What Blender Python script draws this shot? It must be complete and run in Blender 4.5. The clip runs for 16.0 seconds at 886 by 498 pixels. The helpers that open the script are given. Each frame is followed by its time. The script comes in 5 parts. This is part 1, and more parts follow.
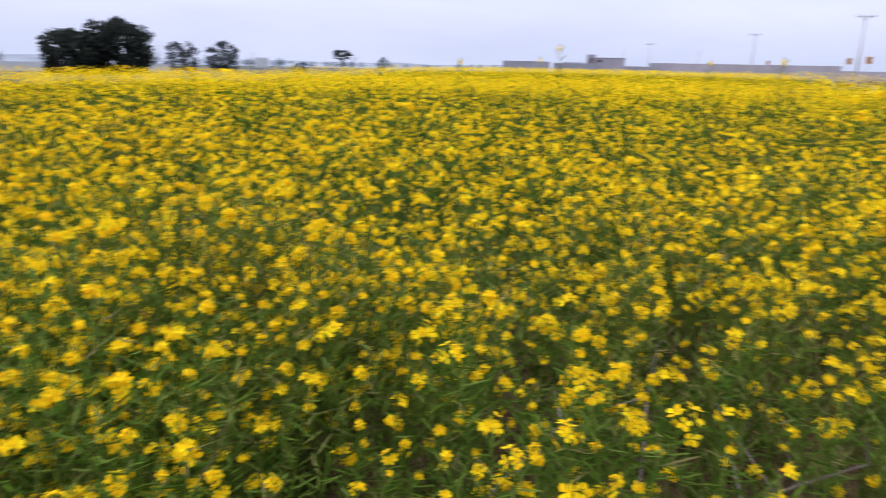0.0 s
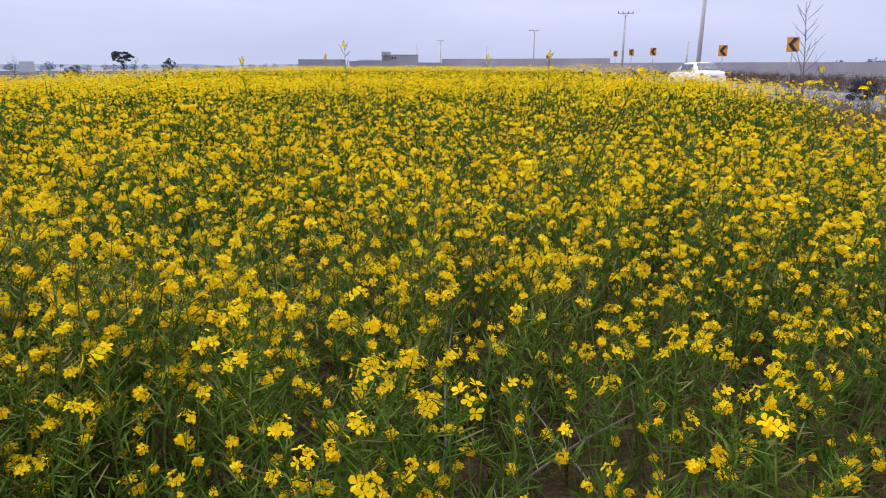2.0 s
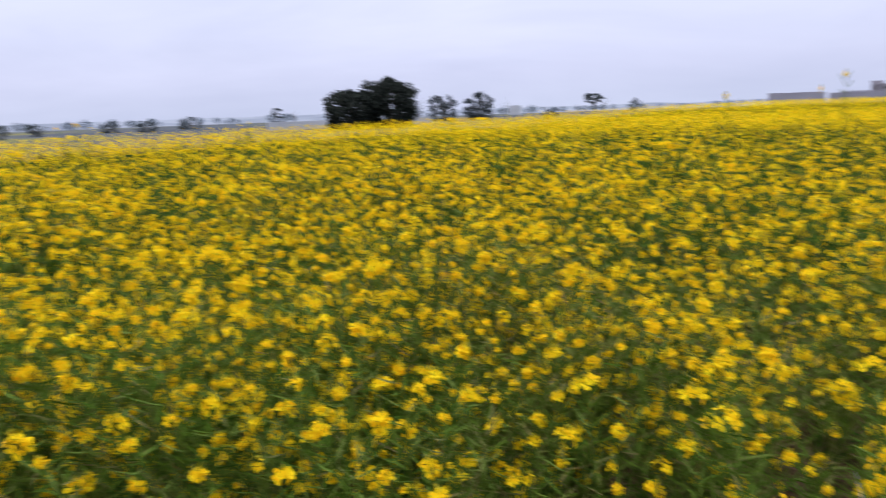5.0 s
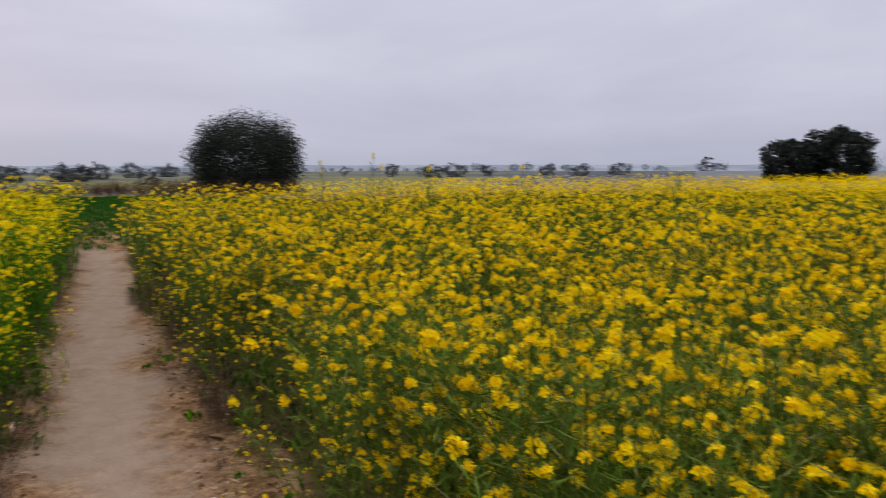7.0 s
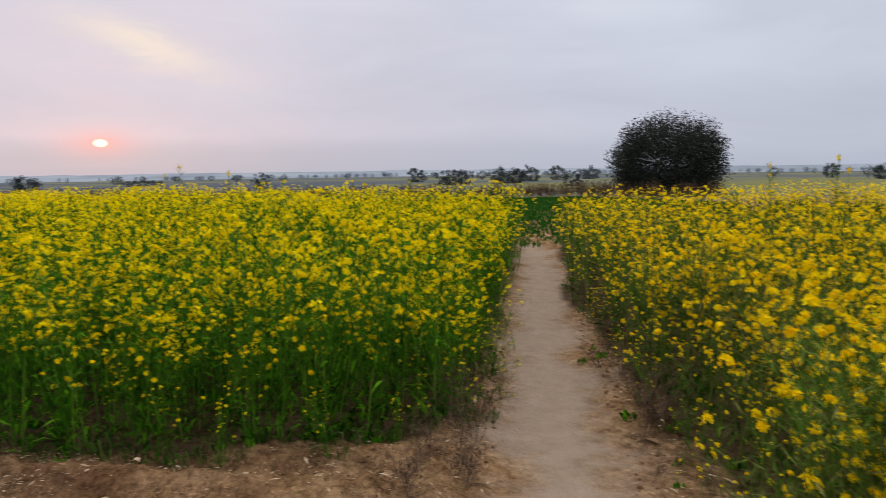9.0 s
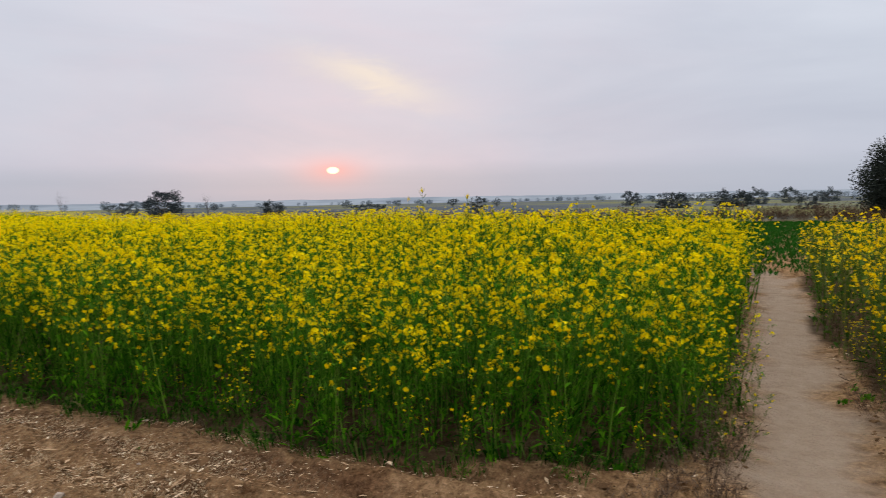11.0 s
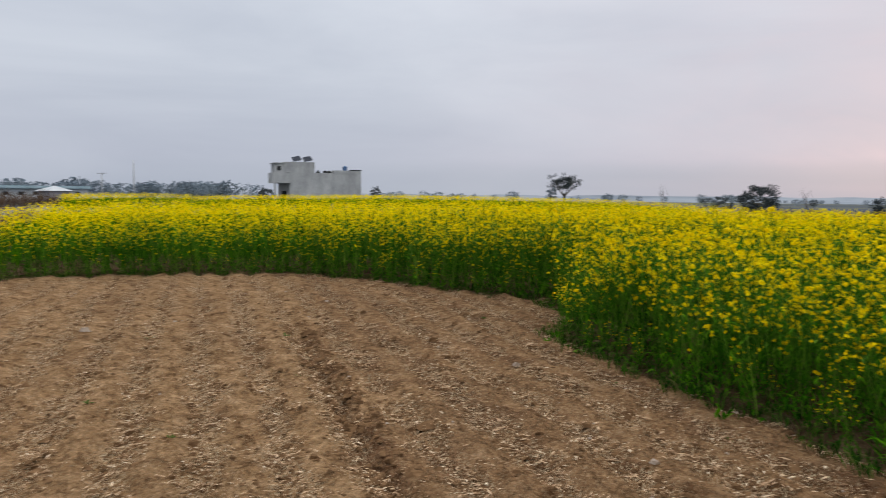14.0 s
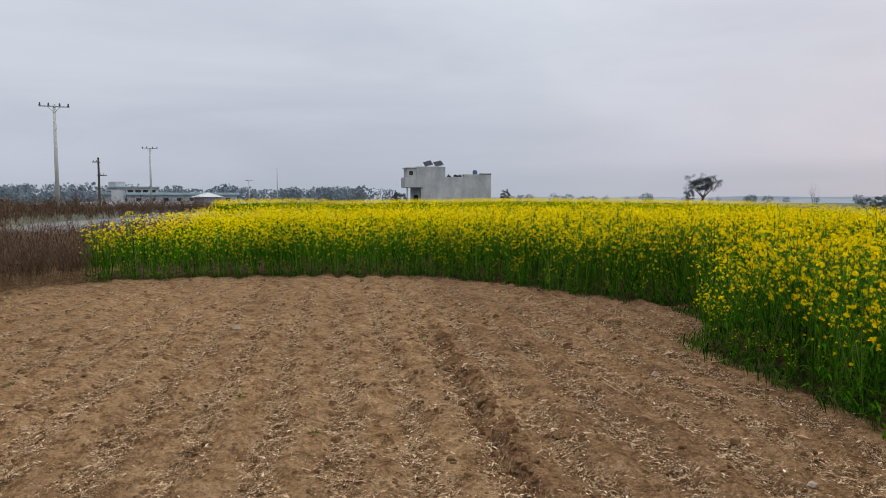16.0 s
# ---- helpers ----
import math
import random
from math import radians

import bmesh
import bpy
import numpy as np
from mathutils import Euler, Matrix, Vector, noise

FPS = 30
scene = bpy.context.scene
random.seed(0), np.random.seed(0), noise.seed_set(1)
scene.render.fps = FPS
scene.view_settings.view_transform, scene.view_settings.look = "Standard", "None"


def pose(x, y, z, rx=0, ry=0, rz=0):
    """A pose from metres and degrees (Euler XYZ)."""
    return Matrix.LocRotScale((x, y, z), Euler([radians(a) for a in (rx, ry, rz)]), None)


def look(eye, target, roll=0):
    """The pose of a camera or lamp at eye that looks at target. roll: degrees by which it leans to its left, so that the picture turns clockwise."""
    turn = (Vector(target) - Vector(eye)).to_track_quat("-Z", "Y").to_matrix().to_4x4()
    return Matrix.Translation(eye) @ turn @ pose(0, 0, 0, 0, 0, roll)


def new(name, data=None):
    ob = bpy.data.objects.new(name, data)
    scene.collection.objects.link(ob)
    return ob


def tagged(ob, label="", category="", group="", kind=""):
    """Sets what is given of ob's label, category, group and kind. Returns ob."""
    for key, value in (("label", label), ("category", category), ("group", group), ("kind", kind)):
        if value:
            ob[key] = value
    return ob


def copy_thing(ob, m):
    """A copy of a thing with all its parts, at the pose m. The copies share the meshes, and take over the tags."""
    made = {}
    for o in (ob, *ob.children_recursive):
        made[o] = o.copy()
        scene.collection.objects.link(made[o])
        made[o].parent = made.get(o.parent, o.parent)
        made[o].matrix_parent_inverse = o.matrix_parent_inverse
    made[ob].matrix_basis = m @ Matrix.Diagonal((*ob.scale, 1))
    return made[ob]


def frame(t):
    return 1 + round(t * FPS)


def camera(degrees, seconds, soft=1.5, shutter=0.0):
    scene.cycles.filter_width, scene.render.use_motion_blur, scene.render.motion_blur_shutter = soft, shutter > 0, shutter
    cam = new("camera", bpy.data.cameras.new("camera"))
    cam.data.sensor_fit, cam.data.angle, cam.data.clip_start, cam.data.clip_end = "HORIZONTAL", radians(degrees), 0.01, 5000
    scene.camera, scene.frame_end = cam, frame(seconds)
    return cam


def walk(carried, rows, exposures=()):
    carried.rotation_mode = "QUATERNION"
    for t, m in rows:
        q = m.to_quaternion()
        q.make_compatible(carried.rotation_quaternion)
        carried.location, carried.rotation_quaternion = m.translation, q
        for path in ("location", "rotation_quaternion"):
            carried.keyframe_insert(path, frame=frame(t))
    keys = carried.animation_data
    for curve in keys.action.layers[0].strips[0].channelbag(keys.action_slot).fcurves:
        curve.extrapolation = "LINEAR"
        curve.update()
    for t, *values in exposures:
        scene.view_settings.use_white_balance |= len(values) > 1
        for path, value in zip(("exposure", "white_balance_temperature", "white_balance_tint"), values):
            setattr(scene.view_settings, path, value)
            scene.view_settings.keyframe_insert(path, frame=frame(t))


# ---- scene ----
# ------------------------------------------------------------------ camera and its walk
cam = camera(62.7, 16.0, soft=0.8, shutter=0.5)
ROWS = [
    (0.0, -0.008, -0.006, 1.554, 0.00, -14.31, -1.33),
    (0.0334, -0.006, -0.005, 1.554, -0.75, -14.28, -1.31),
    (0.5, 0.014, 0.005, 1.554, -5.84, -13.83, -1.04),
    (1.0, 0.034, -0.000, 1.550, -9.31, -13.61, -0.52),
    (1.5, 0.049, -0.005, 1.549, -12.40, -14.31, -0.25),
    (2.0, 0.058, -0.012, 1.547, -15.47, -14.26, -0.12),
    (2.5, 0.056, -0.011, 1.545, -16.03, -14.71, -0.30),
    (3.0, 0.042, -0.007, 1.550, -13.49, -13.59, 0.02),
    (3.5, 0.013, -0.010, 1.550, -7.64, -13.32, -0.02),
    (4.0, -0.014, -0.009, 1.548, -0.47, -13.08, 0.39),
    (4.5, -0.039, -0.003, 1.552, 7.13, -12.56, 0.49),
    (5.0, -0.039, 0.063, 1.544, 19.10, -10.86, 1.94),
    (5.2, -0.044, 0.064, 1.544, 24.4, -10.2, 2.1),
    (7.3, -0.103, 0.062, 1.540, 57.43, -6.33, -0.07),
    (7.5, -0.116, 0.056, 1.533, 62.07, -6.26, -0.02),
    (8.0, -0.126, 0.028, 1.534, 70.54, -5.85, -0.30),
    (8.5, -0.142, -0.006, 1.546, 77.25, -6.41, 0.23),
    (9.0, -0.165, -0.089, 1.565, 83.50, -6.28, 0.80),
    (9.5, -0.180, -0.151, 1.566, 88.11, -5.31, 0.40),
    (9.7, -0.175, -0.170, 1.568, 90.49, -4.87, 0.51),
    (12.0, -0.131, -0.325, 1.551, 112.91, -3.51, 0.29),
    (12.5, -0.161, -0.334, 1.561, 123.96, -2.75, -0.84),
    (13.0, -0.157, -0.343, 1.557, 130.67, -3.12, -1.16),
    (13.5, -0.127, -0.361, 1.551, 137.76, -4.20, -0.75),
    (14.0, -0.101, -0.356, 1.547, 144.36, -4.34, -0.40),
    (14.5, -0.065, -0.372, 1.545, 148.84, -4.90, -0.61),
    (15.0, -0.068, -0.375, 1.542, 152.12, -5.07, -0.17),
    (15.5, -0.082, -0.383, 1.545, 154.23, -5.11, 0.23),
    (16.0, -0.072, -0.392, 1.553, 154.51, -4.11, 0.14),
]
EXPOSURES = [(0.0, 0.64, 6050, 17), (0.5, 0.62, 6050, 17), (1.0, 0.43, 6000, 18), (2.5, 0.42, 6000, 18), (4.0, 0.48, 6050, 17), (5.0, 0.48, 6100, 17), (7.3, 0.0, 6600, 14), (9.0, 0.06, 6550, 9), (9.7, 0.06, 6550, 8), (16.0, 0.02, 6600, 6)]
walk(cam, [(t, pose(x, y, z, 90 + pitch, roll, yaw)) for t, x, y, z, yaw, pitch, roll in ROWS], EXPOSURES)

# ------------------------------------------------------------------ sky and sun
SUN_AZ, SUN_EL = -161.5, 2.15


def heading(az, el=0.0):
    a, e = radians(az), radians(el)
    return Vector((math.cos(a) * math.cos(e), math.sin(a) * math.cos(e), math.sin(e)))


def ramp(nt, fac, stops, mode="LINEAR"):
    r = nt.nodes.new("ShaderNodeValToRGB")
    r.color_ramp.interpolation = mode
    els = r.color_ramp.elements
    els[0].position, els[-1].position = stops[0][0], stops[-1][0]
    els[0].color, els[-1].color = (*stops[0][1], 1), (*stops[-1][1], 1)
    for p, c in stops[1:-1]:
        els.new(p).color = (*c, 1)
    if fac is not None:
        nt.links.new(fac, r.inputs[0])
    return r.outputs[0]


def maths(nt, op, a, b=None, c=None, clamp=False):
    n = nt.nodes.new("ShaderNodeMath")
    n.operation, n.use_clamp = op, clamp
    for i, v in enumerate((a, b, c)):
        if v is None:
            continue
        if isinstance(v, (int, float)):
            n.inputs[i].default_value = v
        else:
            nt.links.new(v, n.inputs[i])
    return n.outputs[0]


def mixed(nt, fac, a, b, mode="MIX"):
    n = nt.nodes.new("ShaderNodeMix")
    n.data_type, n.blend_type = "RGBA", mode
    for i, v in ((0, fac), (6, a), (7, b)):
        if isinstance(v, (int, float)):
            n.inputs[i].default_value = v
        elif isinstance(v, tuple):
            n.inputs[i].default_value = (*v, 1)
        else:
            nt.links.new(v, n.inputs[i])
    return n.outputs[2]


def noise_at(nt, vec, scale, detail=4, rough=0.55, distortion=0.0):
    n = nt.nodes.new("ShaderNodeTexNoise")
    n.inputs["Scale"].default_value, n.inputs["Detail"].default_value = scale, detail
    n.inputs["Roughness"].default_value, n.inputs["Distortion"].default_value = rough, distortion
    if vec is not None:
        nt.links.new(vec, n.inputs["Vector"])
    return n.outputs["Fac"]


def stretched(nt, vec, s):
    m = nt.nodes.new("ShaderNodeMapping")
    m.inputs["Scale"].default_value = s
    nt.links.new(vec, m.inputs["Vector"])
    return m.outputs[0]


def make_sky():
    w = bpy.data.worlds.new("overcast_dusk_sky")
    scene.world = w
    w.use_nodes = True
    nt = w.node_tree
    nt.nodes.clear()
    out = nt.nodes.new("ShaderNodeOutputWorld")
    tex = nt.nodes.new("ShaderNodeTexCoord").outputs["Generated"]
    sep = nt.nodes.new("ShaderNodeSeparateXYZ")
    nt.links.new(tex, sep.inputs[0])
    z = sep.outputs[2]
    sky = nt.nodes.new("ShaderNodeTexSky")
    sky.sky_type, sky.sun_disc = "NISHITA", False
    sky.sun_elevation, sky.sun_rotation = radians(SUN_EL), radians(90 - SUN_AZ)
    clear = nt.nodes.new("ShaderNodeBackground")
    nt.links.new(sky.outputs[0], clear.inputs[0])
    clear.inputs[1].default_value = 0.1
    # cloud deck: hazy at the horizon, brighter overhead
    up = maths(nt, "MAXIMUM", z, 0.0)
    base = ramp(nt, up, [(0.0, (0.46, 0.50, 0.60)), (0.05, (0.52, 0.55, 0.66)), (0.16, (0.59, 0.625, 0.73)), (0.35, (0.71, 0.745, 0.85)), (0.6, (1.35, 1.39, 1.5)), (1.0, (2.3, 2.33, 2.42))])
    lumps = noise_at(nt, stretched(nt, tex, (1.6, 1.6, 7.0)), 1.3, 5, 0.55, 0.4)
    base = mixed(nt, 1.0, base, ramp(nt, lumps, [(0.25, (0.87, 0.88, 0.91)), (0.75, (1.11, 1.10, 1.09))]), "MULTIPLY")
    # a dim patch added to the unseen eastern sky keeps plant faces darker
    dim_side = nt.nodes.new("ShaderNodeVectorMath")
    dim_side.operation = "DOT_PRODUCT"
    nt.links.new(tex, dim_side.inputs[0])
    dim_side.inputs[1].default_value = heading(-20)
    base = mixed(nt, 1.0, base, ramp(nt, dim_side.outputs["Value"], [(0.46, (1, 1, 1)), (0.72, (0.5, 0.51, 0.54)), (1.0, (0.32, 0.33, 0.37))]), "MULTIPLY")
    # the sun behind the haze, its glow and the lit cloud above it
    dot = nt.nodes.new("ShaderNodeVectorMath")
    dot.operation = "DOT_PRODUCT"
    nt.links.new(tex, dot.inputs[0])
    dot.inputs[1].default_value = heading(SUN_AZ, SUN_EL)
    off = maths(nt, "MULTIPLY", maths(nt, "ARCCOSINE", maths(nt, "MINIMUM", dot.outputs["Value"], 1.0)), 57.2958)
    wide = maths(nt, "POWER", maths(nt, "SUBTRACT", 1.0, maths(nt, "DIVIDE", off, 50.0), clamp=True), 2.0)
    puffs = noise_at(nt, stretched(nt, tex, (1.0, 1.0, 3.2)), 4.5, 5, 0.6, 0.8)
    base = mixed(nt, maths(nt, "MULTIPLY", wide, ramp(nt, puffs, [(0.32, (0.45, 0.45, 0.45)), (0.68, (0.85, 0.85, 0.85))])), base, (0.76, 0.63, 0.71))
    low = ramp(nt, up, [(0.0, (1, 1, 1)), (0.026, (0.85, 0.85, 0.85)), (0.046, (0, 0, 0))])
    band = maths(nt, "MULTIPLY", maths(nt, "SUBTRACT", 1.0, maths(nt, "DIVIDE", off, 60.0), clamp=True), low)
    bars = noise_at(nt, stretched(nt, tex, (1.5, 1.5, 45.0)), 1.6, 3, 0.5, 0.2)
    base = mixed(nt, maths(nt, "MULTIPLY", band, ramp(nt, bars, [(0.35, (0.8, 0.8, 0.8)), (0.7, (1, 1, 1))])), base, (0.425, 0.465, 0.56))
    # a bright yellowish streak of cloud above the sun
    lit = nt.nodes.new("ShaderNodeVectorMath")
    lit.operation = "DOT_PRODUCT"
    nt.links.new(tex, lit.inputs[0])
    side = heading(SUN_AZ + 90)
    lit.inputs[1].default_value = side
    u = maths(nt, "ARCSINE", lit.outputs["Value"])
    uu = maths(nt, "MULTIPLY", u, 57.2958)
    ee = maths(nt, "MULTIPLY", maths(nt, "ARCSINE", z), 57.2958)
    rag = noise_at(nt, stretched(nt, tex, (4.0, 4.0, 14.0)), 3.0, 5, 0.6, 0.6)
    line = maths(nt, "SUBTRACT", maths(nt, "SUBTRACT", ee, 10.0), maths(nt, "MULTIPLY", uu, 0.3))
    line = maths(nt, "ADD", line, maths(nt, "MULTIPLY", maths(nt, "SUBTRACT", rag, 0.5), 3.0))
    dv = maths(nt, "POWER", maths(nt, "DIVIDE", line, 1.3), 2.0)
    du = maths(nt, "POWER", maths(nt, "DIVIDE", maths(nt, "ADD", uu, 3.2), 4.5), 2.0)
    streak = maths(nt, "EXPONENT", maths(nt, "MULTIPLY", maths(nt, "ADD", dv, du), -1.0))
    front = maths(nt, "GREATER_THAN", dot.outputs["Value"], 0.5)
    streak = maths(nt, "MULTIPLY", maths(nt, "MULTIPLY", streak, front), 0.75)
    base = mixed(nt, streak, base, (0.93, 0.80, 0.68))
    rise = maths(nt, "SUBTRACT", ee, SUN_EL)
    oval = maths(nt, "SQRT", maths(nt, "ADD", maths(nt, "POWER", maths(nt, "MULTIPLY", uu, 0.62), 2.0), maths(nt, "POWER", maths(nt, "MULTIPLY", rise, 1.5), 2.0)))
    glow = maths(nt, "MULTIPLY", maths(nt, "POWER", maths(nt, "SUBTRACT", 1.0, maths(nt, "DIVIDE", oval, 3.6), clamp=True), 2.6), front)
    base = mixed(nt, maths(nt, "MULTIPLY", glow, 0.8), base, (0.98, 0.44, 0.42))
    flat = maths(nt, "SQRT", maths(nt, "ADD", maths(nt, "POWER", uu, 2.0), maths(nt, "POWER", maths(nt, "MULTIPLY", maths(nt, "SUBTRACT", ee, SUN_EL), 1.75), 2.0)))
    disc = maths(nt, "MULTIPLY", maths(nt, "SUBTRACT", 1.0, maths(nt, "DIVIDE", maths(nt, "SUBTRACT", flat, 0.28), 0.24), clamp=True), front)
    base = mixed(nt, disc, base, (2.6, 2.1, 1.2))
    deck = nt.nodes.new("ShaderNodeBackground")
    nt.links.new(base, deck.inputs[0])
    deck.inputs[1].default_value = 1.0
    mix = nt.nodes.new("ShaderNodeMixShader")
    mix.inputs[0].default_value = 0.96
    nt.links.new(clear.outputs[0], mix.inputs[1])
    nt.links.new(deck.outputs[0], mix.inputs[2])
    nt.links.new(mix.outputs[0], out.inputs[0])


make_sky()
sun_data = bpy.data.lights.new("low_sun", "SUN")
sun_data.energy, sun_data.angle, sun_data.color = 0.5, radians(12), (1.0, 0.74, 0.55)
sun = new("low_sun", sun_data)
sun.matrix_world = look(heading(SUN_AZ, 6) * 50, (0, 0, 0))

# ------------------------------------------------------------------ materials


def material(name, rough=0.8, metal=0.0, spec=0.3):
    m = bpy.data.materials.new(name)
    m.use_nodes = True
    nt = m.node_tree
    p = nt.nodes["Principled BSDF"]
    p.inputs["Roughness"].default_value, p.inputs["Metallic"].default_value = rough, metal
    p.inputs["Specular IOR Level"].default_value = spec
    return m, nt, p


def bumped(nt, p, height, strength, distance):
    b = nt.nodes.new("ShaderNodeBump")
    b.inputs["Strength"].default_value, b.inputs["Distance"].default_value = strength, distance
    nt.links.new(height, b.inputs["Height"])
    nt.links.new(b.outputs[0], p.inputs["Normal"])


def coords(nt, kind="Object"):
    return nt.nodes.new("ShaderNodeTexCoord").outputs[kind]


def island(nt):
    return nt.nodes.new("ShaderNodeNewGeometry").outputs["Random Per Island"]


def surface(name, a, b, scale=3.0, fine=40.0, rough=0.85, metal=0.0, spec=0.3, bump=0.3, dist=0.01, stretch=(1, 1, 1)):
    """A plain weathered surface: two tones at a coarse scale, grain at a fine one."""
    m, nt, p = material(name, rough, metal, spec)
    v = stretched(nt, coords(nt), stretch)
    big, small = noise_at(nt, v, scale, 5, 0.6), noise_at(nt, v, fine, 3, 0.6)
    col = ramp(nt, big, [(0.3, a), (0.7, b)])
    col = mixed(nt, 1.0, col, ramp(nt, small, [(0.25, (0.86, 0.86, 0.86)), (0.75, (1.12, 1.12, 1.12))]), "MULTIPLY")
    nt.links.new(col, p.inputs["Base Color"])
    bumped(nt, p, small, bump, dist)
    return m


def leafy(name, stops, rough=0.6, thin=0.35, wide=0.0, stain=()):
    """Thin plant matter: tones vary from piece to piece; part of the light goes through."""
    m, nt, p = material(name, rough, 0, 0.03)
    col = ramp(nt, island(nt), stops)
    if wide:
        patch = noise_at(nt, coords(nt), wide, 3, 0.5)
        col = mixed(nt, 1.0, col, ramp(nt, patch, [(0.3, stain[0]), (0.7, stain[1])]), "MULTIPLY")
    nt.links.new(col, p.inputs["Base Color"])
    tr = nt.nodes.new("ShaderNodeBsdfTranslucent")
    nt.links.new(col, tr.inputs[0])
    mx = nt.nodes.new("ShaderNodeMixShader")
    mx.inputs[0].default_value = thin
    nt.links.new(p.outputs[0], mx.inputs[1])
    nt.links.new(tr.outputs[0], mx.inputs[2])
    nt.links.new(mx.outputs[0], nt.nodes["Material Output"].inputs[0])
    return m


PETAL = leafy("mustard_petal", [(0.0, (0.83, 0.57, 0.001)), (0.5, (0.88, 0.68, 0.002)), (1.0, (0.92, 0.765, 0.005))], 0.7, 0.42)
PETAL_A = leafy("mustard_petal_deep", [(0.0, (0.85, 0.52, 0.001)), (0.5, (0.90, 0.64, 0.002)), (1.0, (0.92, 0.73, 0.006))], 0.7, 0.42)
BUD = leafy("mustard_bud", [(0.0, (0.35, 0.36, 0.03)), (1.0, (0.62, 0.52, 0.03))], 0.7, 0.2)
TINT = ((0.76, 1.04, 0.75), (1.14, 1.02, 1.0))
STEM = leafy("mustard_stem", [(0.0, (0.036, 0.070, 0.006)), (0.45, (0.082, 0.122, 0.016)), (0.8, (0.135, 0.160, 0.038)), (1.0, (0.165, 0.13, 0.060))], 0.75, 0.12, 0.45, TINT)
POD = leafy("mustard_pod", [(0.0, (0.040, 0.080, 0.006)), (0.5, (0.098, 0.152, 0.018)), (0.85, (0.160, 0.205, 0.045)), (1.0, (0.21, 0.16, 0.07))], 0.7, 0.2, 0.45, TINT)
LEAF = leafy("mustard_leaf", [(0.0, (0.008, 0.028, 0.003)), (0.5, (0.028, 0.080, 0.008)), (0.85, (0.075, 0.150, 0.020)), (1.0, (0.15, 0.125, 0.05))], 0.75, 0.35, 0.45, TINT)
LUSH = leafy("lush_crop_green", [(0.0, (0.007, 0.036, 0.001)), (0.5, (0.040, 0.155, 0.003)), (1.0, (0.13, 0.33, 0.010))], 0.75, 0.4)
LUSHSTEM = leafy("lush_crop_stem", [(0.0, (0.012, 0.050, 0.003)), (0.6, (0.055, 0.155, 0.008)), (1.0, (0.17, 0.30, 0.035))], 0.75, 0.15)
WHEAT = leafy("young_wheat_green", [(0.0, (0.010, 0.065, 0.006)), (1.0, (0.03, 0.115, 0.012))], 0.75, 0.35)
DRY = leafy("dry_weed_stem", [(0.0, (0.045, 0.027, 0.018)), (0.5, (0.105, 0.065, 0.042)), (1.0, (0.20, 0.135, 0.088))], 0.85, 0.15)
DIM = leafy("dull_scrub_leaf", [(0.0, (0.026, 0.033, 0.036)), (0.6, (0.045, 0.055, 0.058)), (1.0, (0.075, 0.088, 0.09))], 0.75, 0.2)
PORCELAIN = surface("brown_porcelain", (0.05, 0.035, 0.03), (0.09, 0.06, 0.05), 6, 40, 0.35, 0, 0.5)
CROWN = leafy("dark_tree_leaf", [(0.0, (0.016, 0.020, 0.017)), (0.6, (0.03, 0.037, 0.030)), (1.0, (0.055, 0.065, 0.05))], 0.65, 0.2)
# Far trees: distance haze is put into these paler, bluer leaf colours.
FARLEAF = leafy("hazed_tree_leaf", [(0.0, (0.13, 0.165, 0.20)), (1.0, (0.22, 0.26, 0.30))], 0.8, 0.2)
HAZED = leafy("hazed_dark_leaf", [(0.0, (0.05, 0.06, 0.065)), (0.6, (0.08, 0.095, 0.10)), (1.0, (0.12, 0.14, 0.145))], 0.75, 0.2)
STALK = surface("dead_stalk", (0.15, 0.115, 0.10), (0.30, 0.25, 0.225), 14, 90, stretch=(1, 1, 0.2))
BARK = surface("dark_bark", (0.05, 0.04, 0.03), (0.11, 0.09, 0.07), 4, 30, stretch=(1, 1, 0.2))
TWIG = surface("grey_twig", (0.085, 0.075, 0.072), (0.14, 0.12, 0.11), 4, 30)
CONCRETE = surface("spun_concrete", (0.36, 0.36, 0.36), (0.48, 0.48, 0.47), 0.8, 25, 0.9)
CEMENT = surface("bare_cement_plaster", (0.29, 0.29, 0.29), (0.50, 0.50, 0.49), 0.45, 5, 0.92, stretch=(1, 1, 0.45))
DARKOPEN = surface("dark_interior", (0.02, 0.02, 0.02), (0.035, 0.035, 0.035), 1, 10)
WHITEWASH = surface("dull_whitewash", (0.40, 0.42, 0.44), (0.52, 0.53, 0.54), 0.25, 6, 0.9)
GREYWALL = surface("block_wall_grey", (0.24, 0.23, 0.26), (0.32, 0.31, 0.34), 0.2, 6, 0.92)
ROOFBLUE = surface("faded_sheet_roof", (0.28, 0.38, 0.42), (0.38, 0.48, 0.52), 0.3, 12, 0.6)
STEEL = surface("galvanised_steel", (0.30, 0.31, 0.32), (0.42, 0.43, 0.44), 6, 60, 0.5, 0.7)
PANELBLUE = surface("solar_cell_blue", (0.012, 0.015, 0.026), (0.02, 0.025, 0.04), 2, 30, 0.6, 0, 0.15)
TANKBLUE = surface("blue_plastic_tank", (0.05, 0.10, 0.20), (0.07, 0.13, 0.25), 2, 30, 0.5)
SIGNYELLOW = surface("sign_yellow_sheet", (0.50, 0.22, 0.02), (0.58, 0.27, 0.03), 4, 60, 0.45)
SIGNBLACK = surface("sign_black_film", (0.02, 0.018, 0.025), (0.035, 0.03, 0.04), 4, 60, 0.5)
PAINT = surface("white_car_paint", (0.74, 0.75, 0.77), (0.80, 0.80, 0.81), 2, 40, 0.25, 0, 0.5, 0.02)
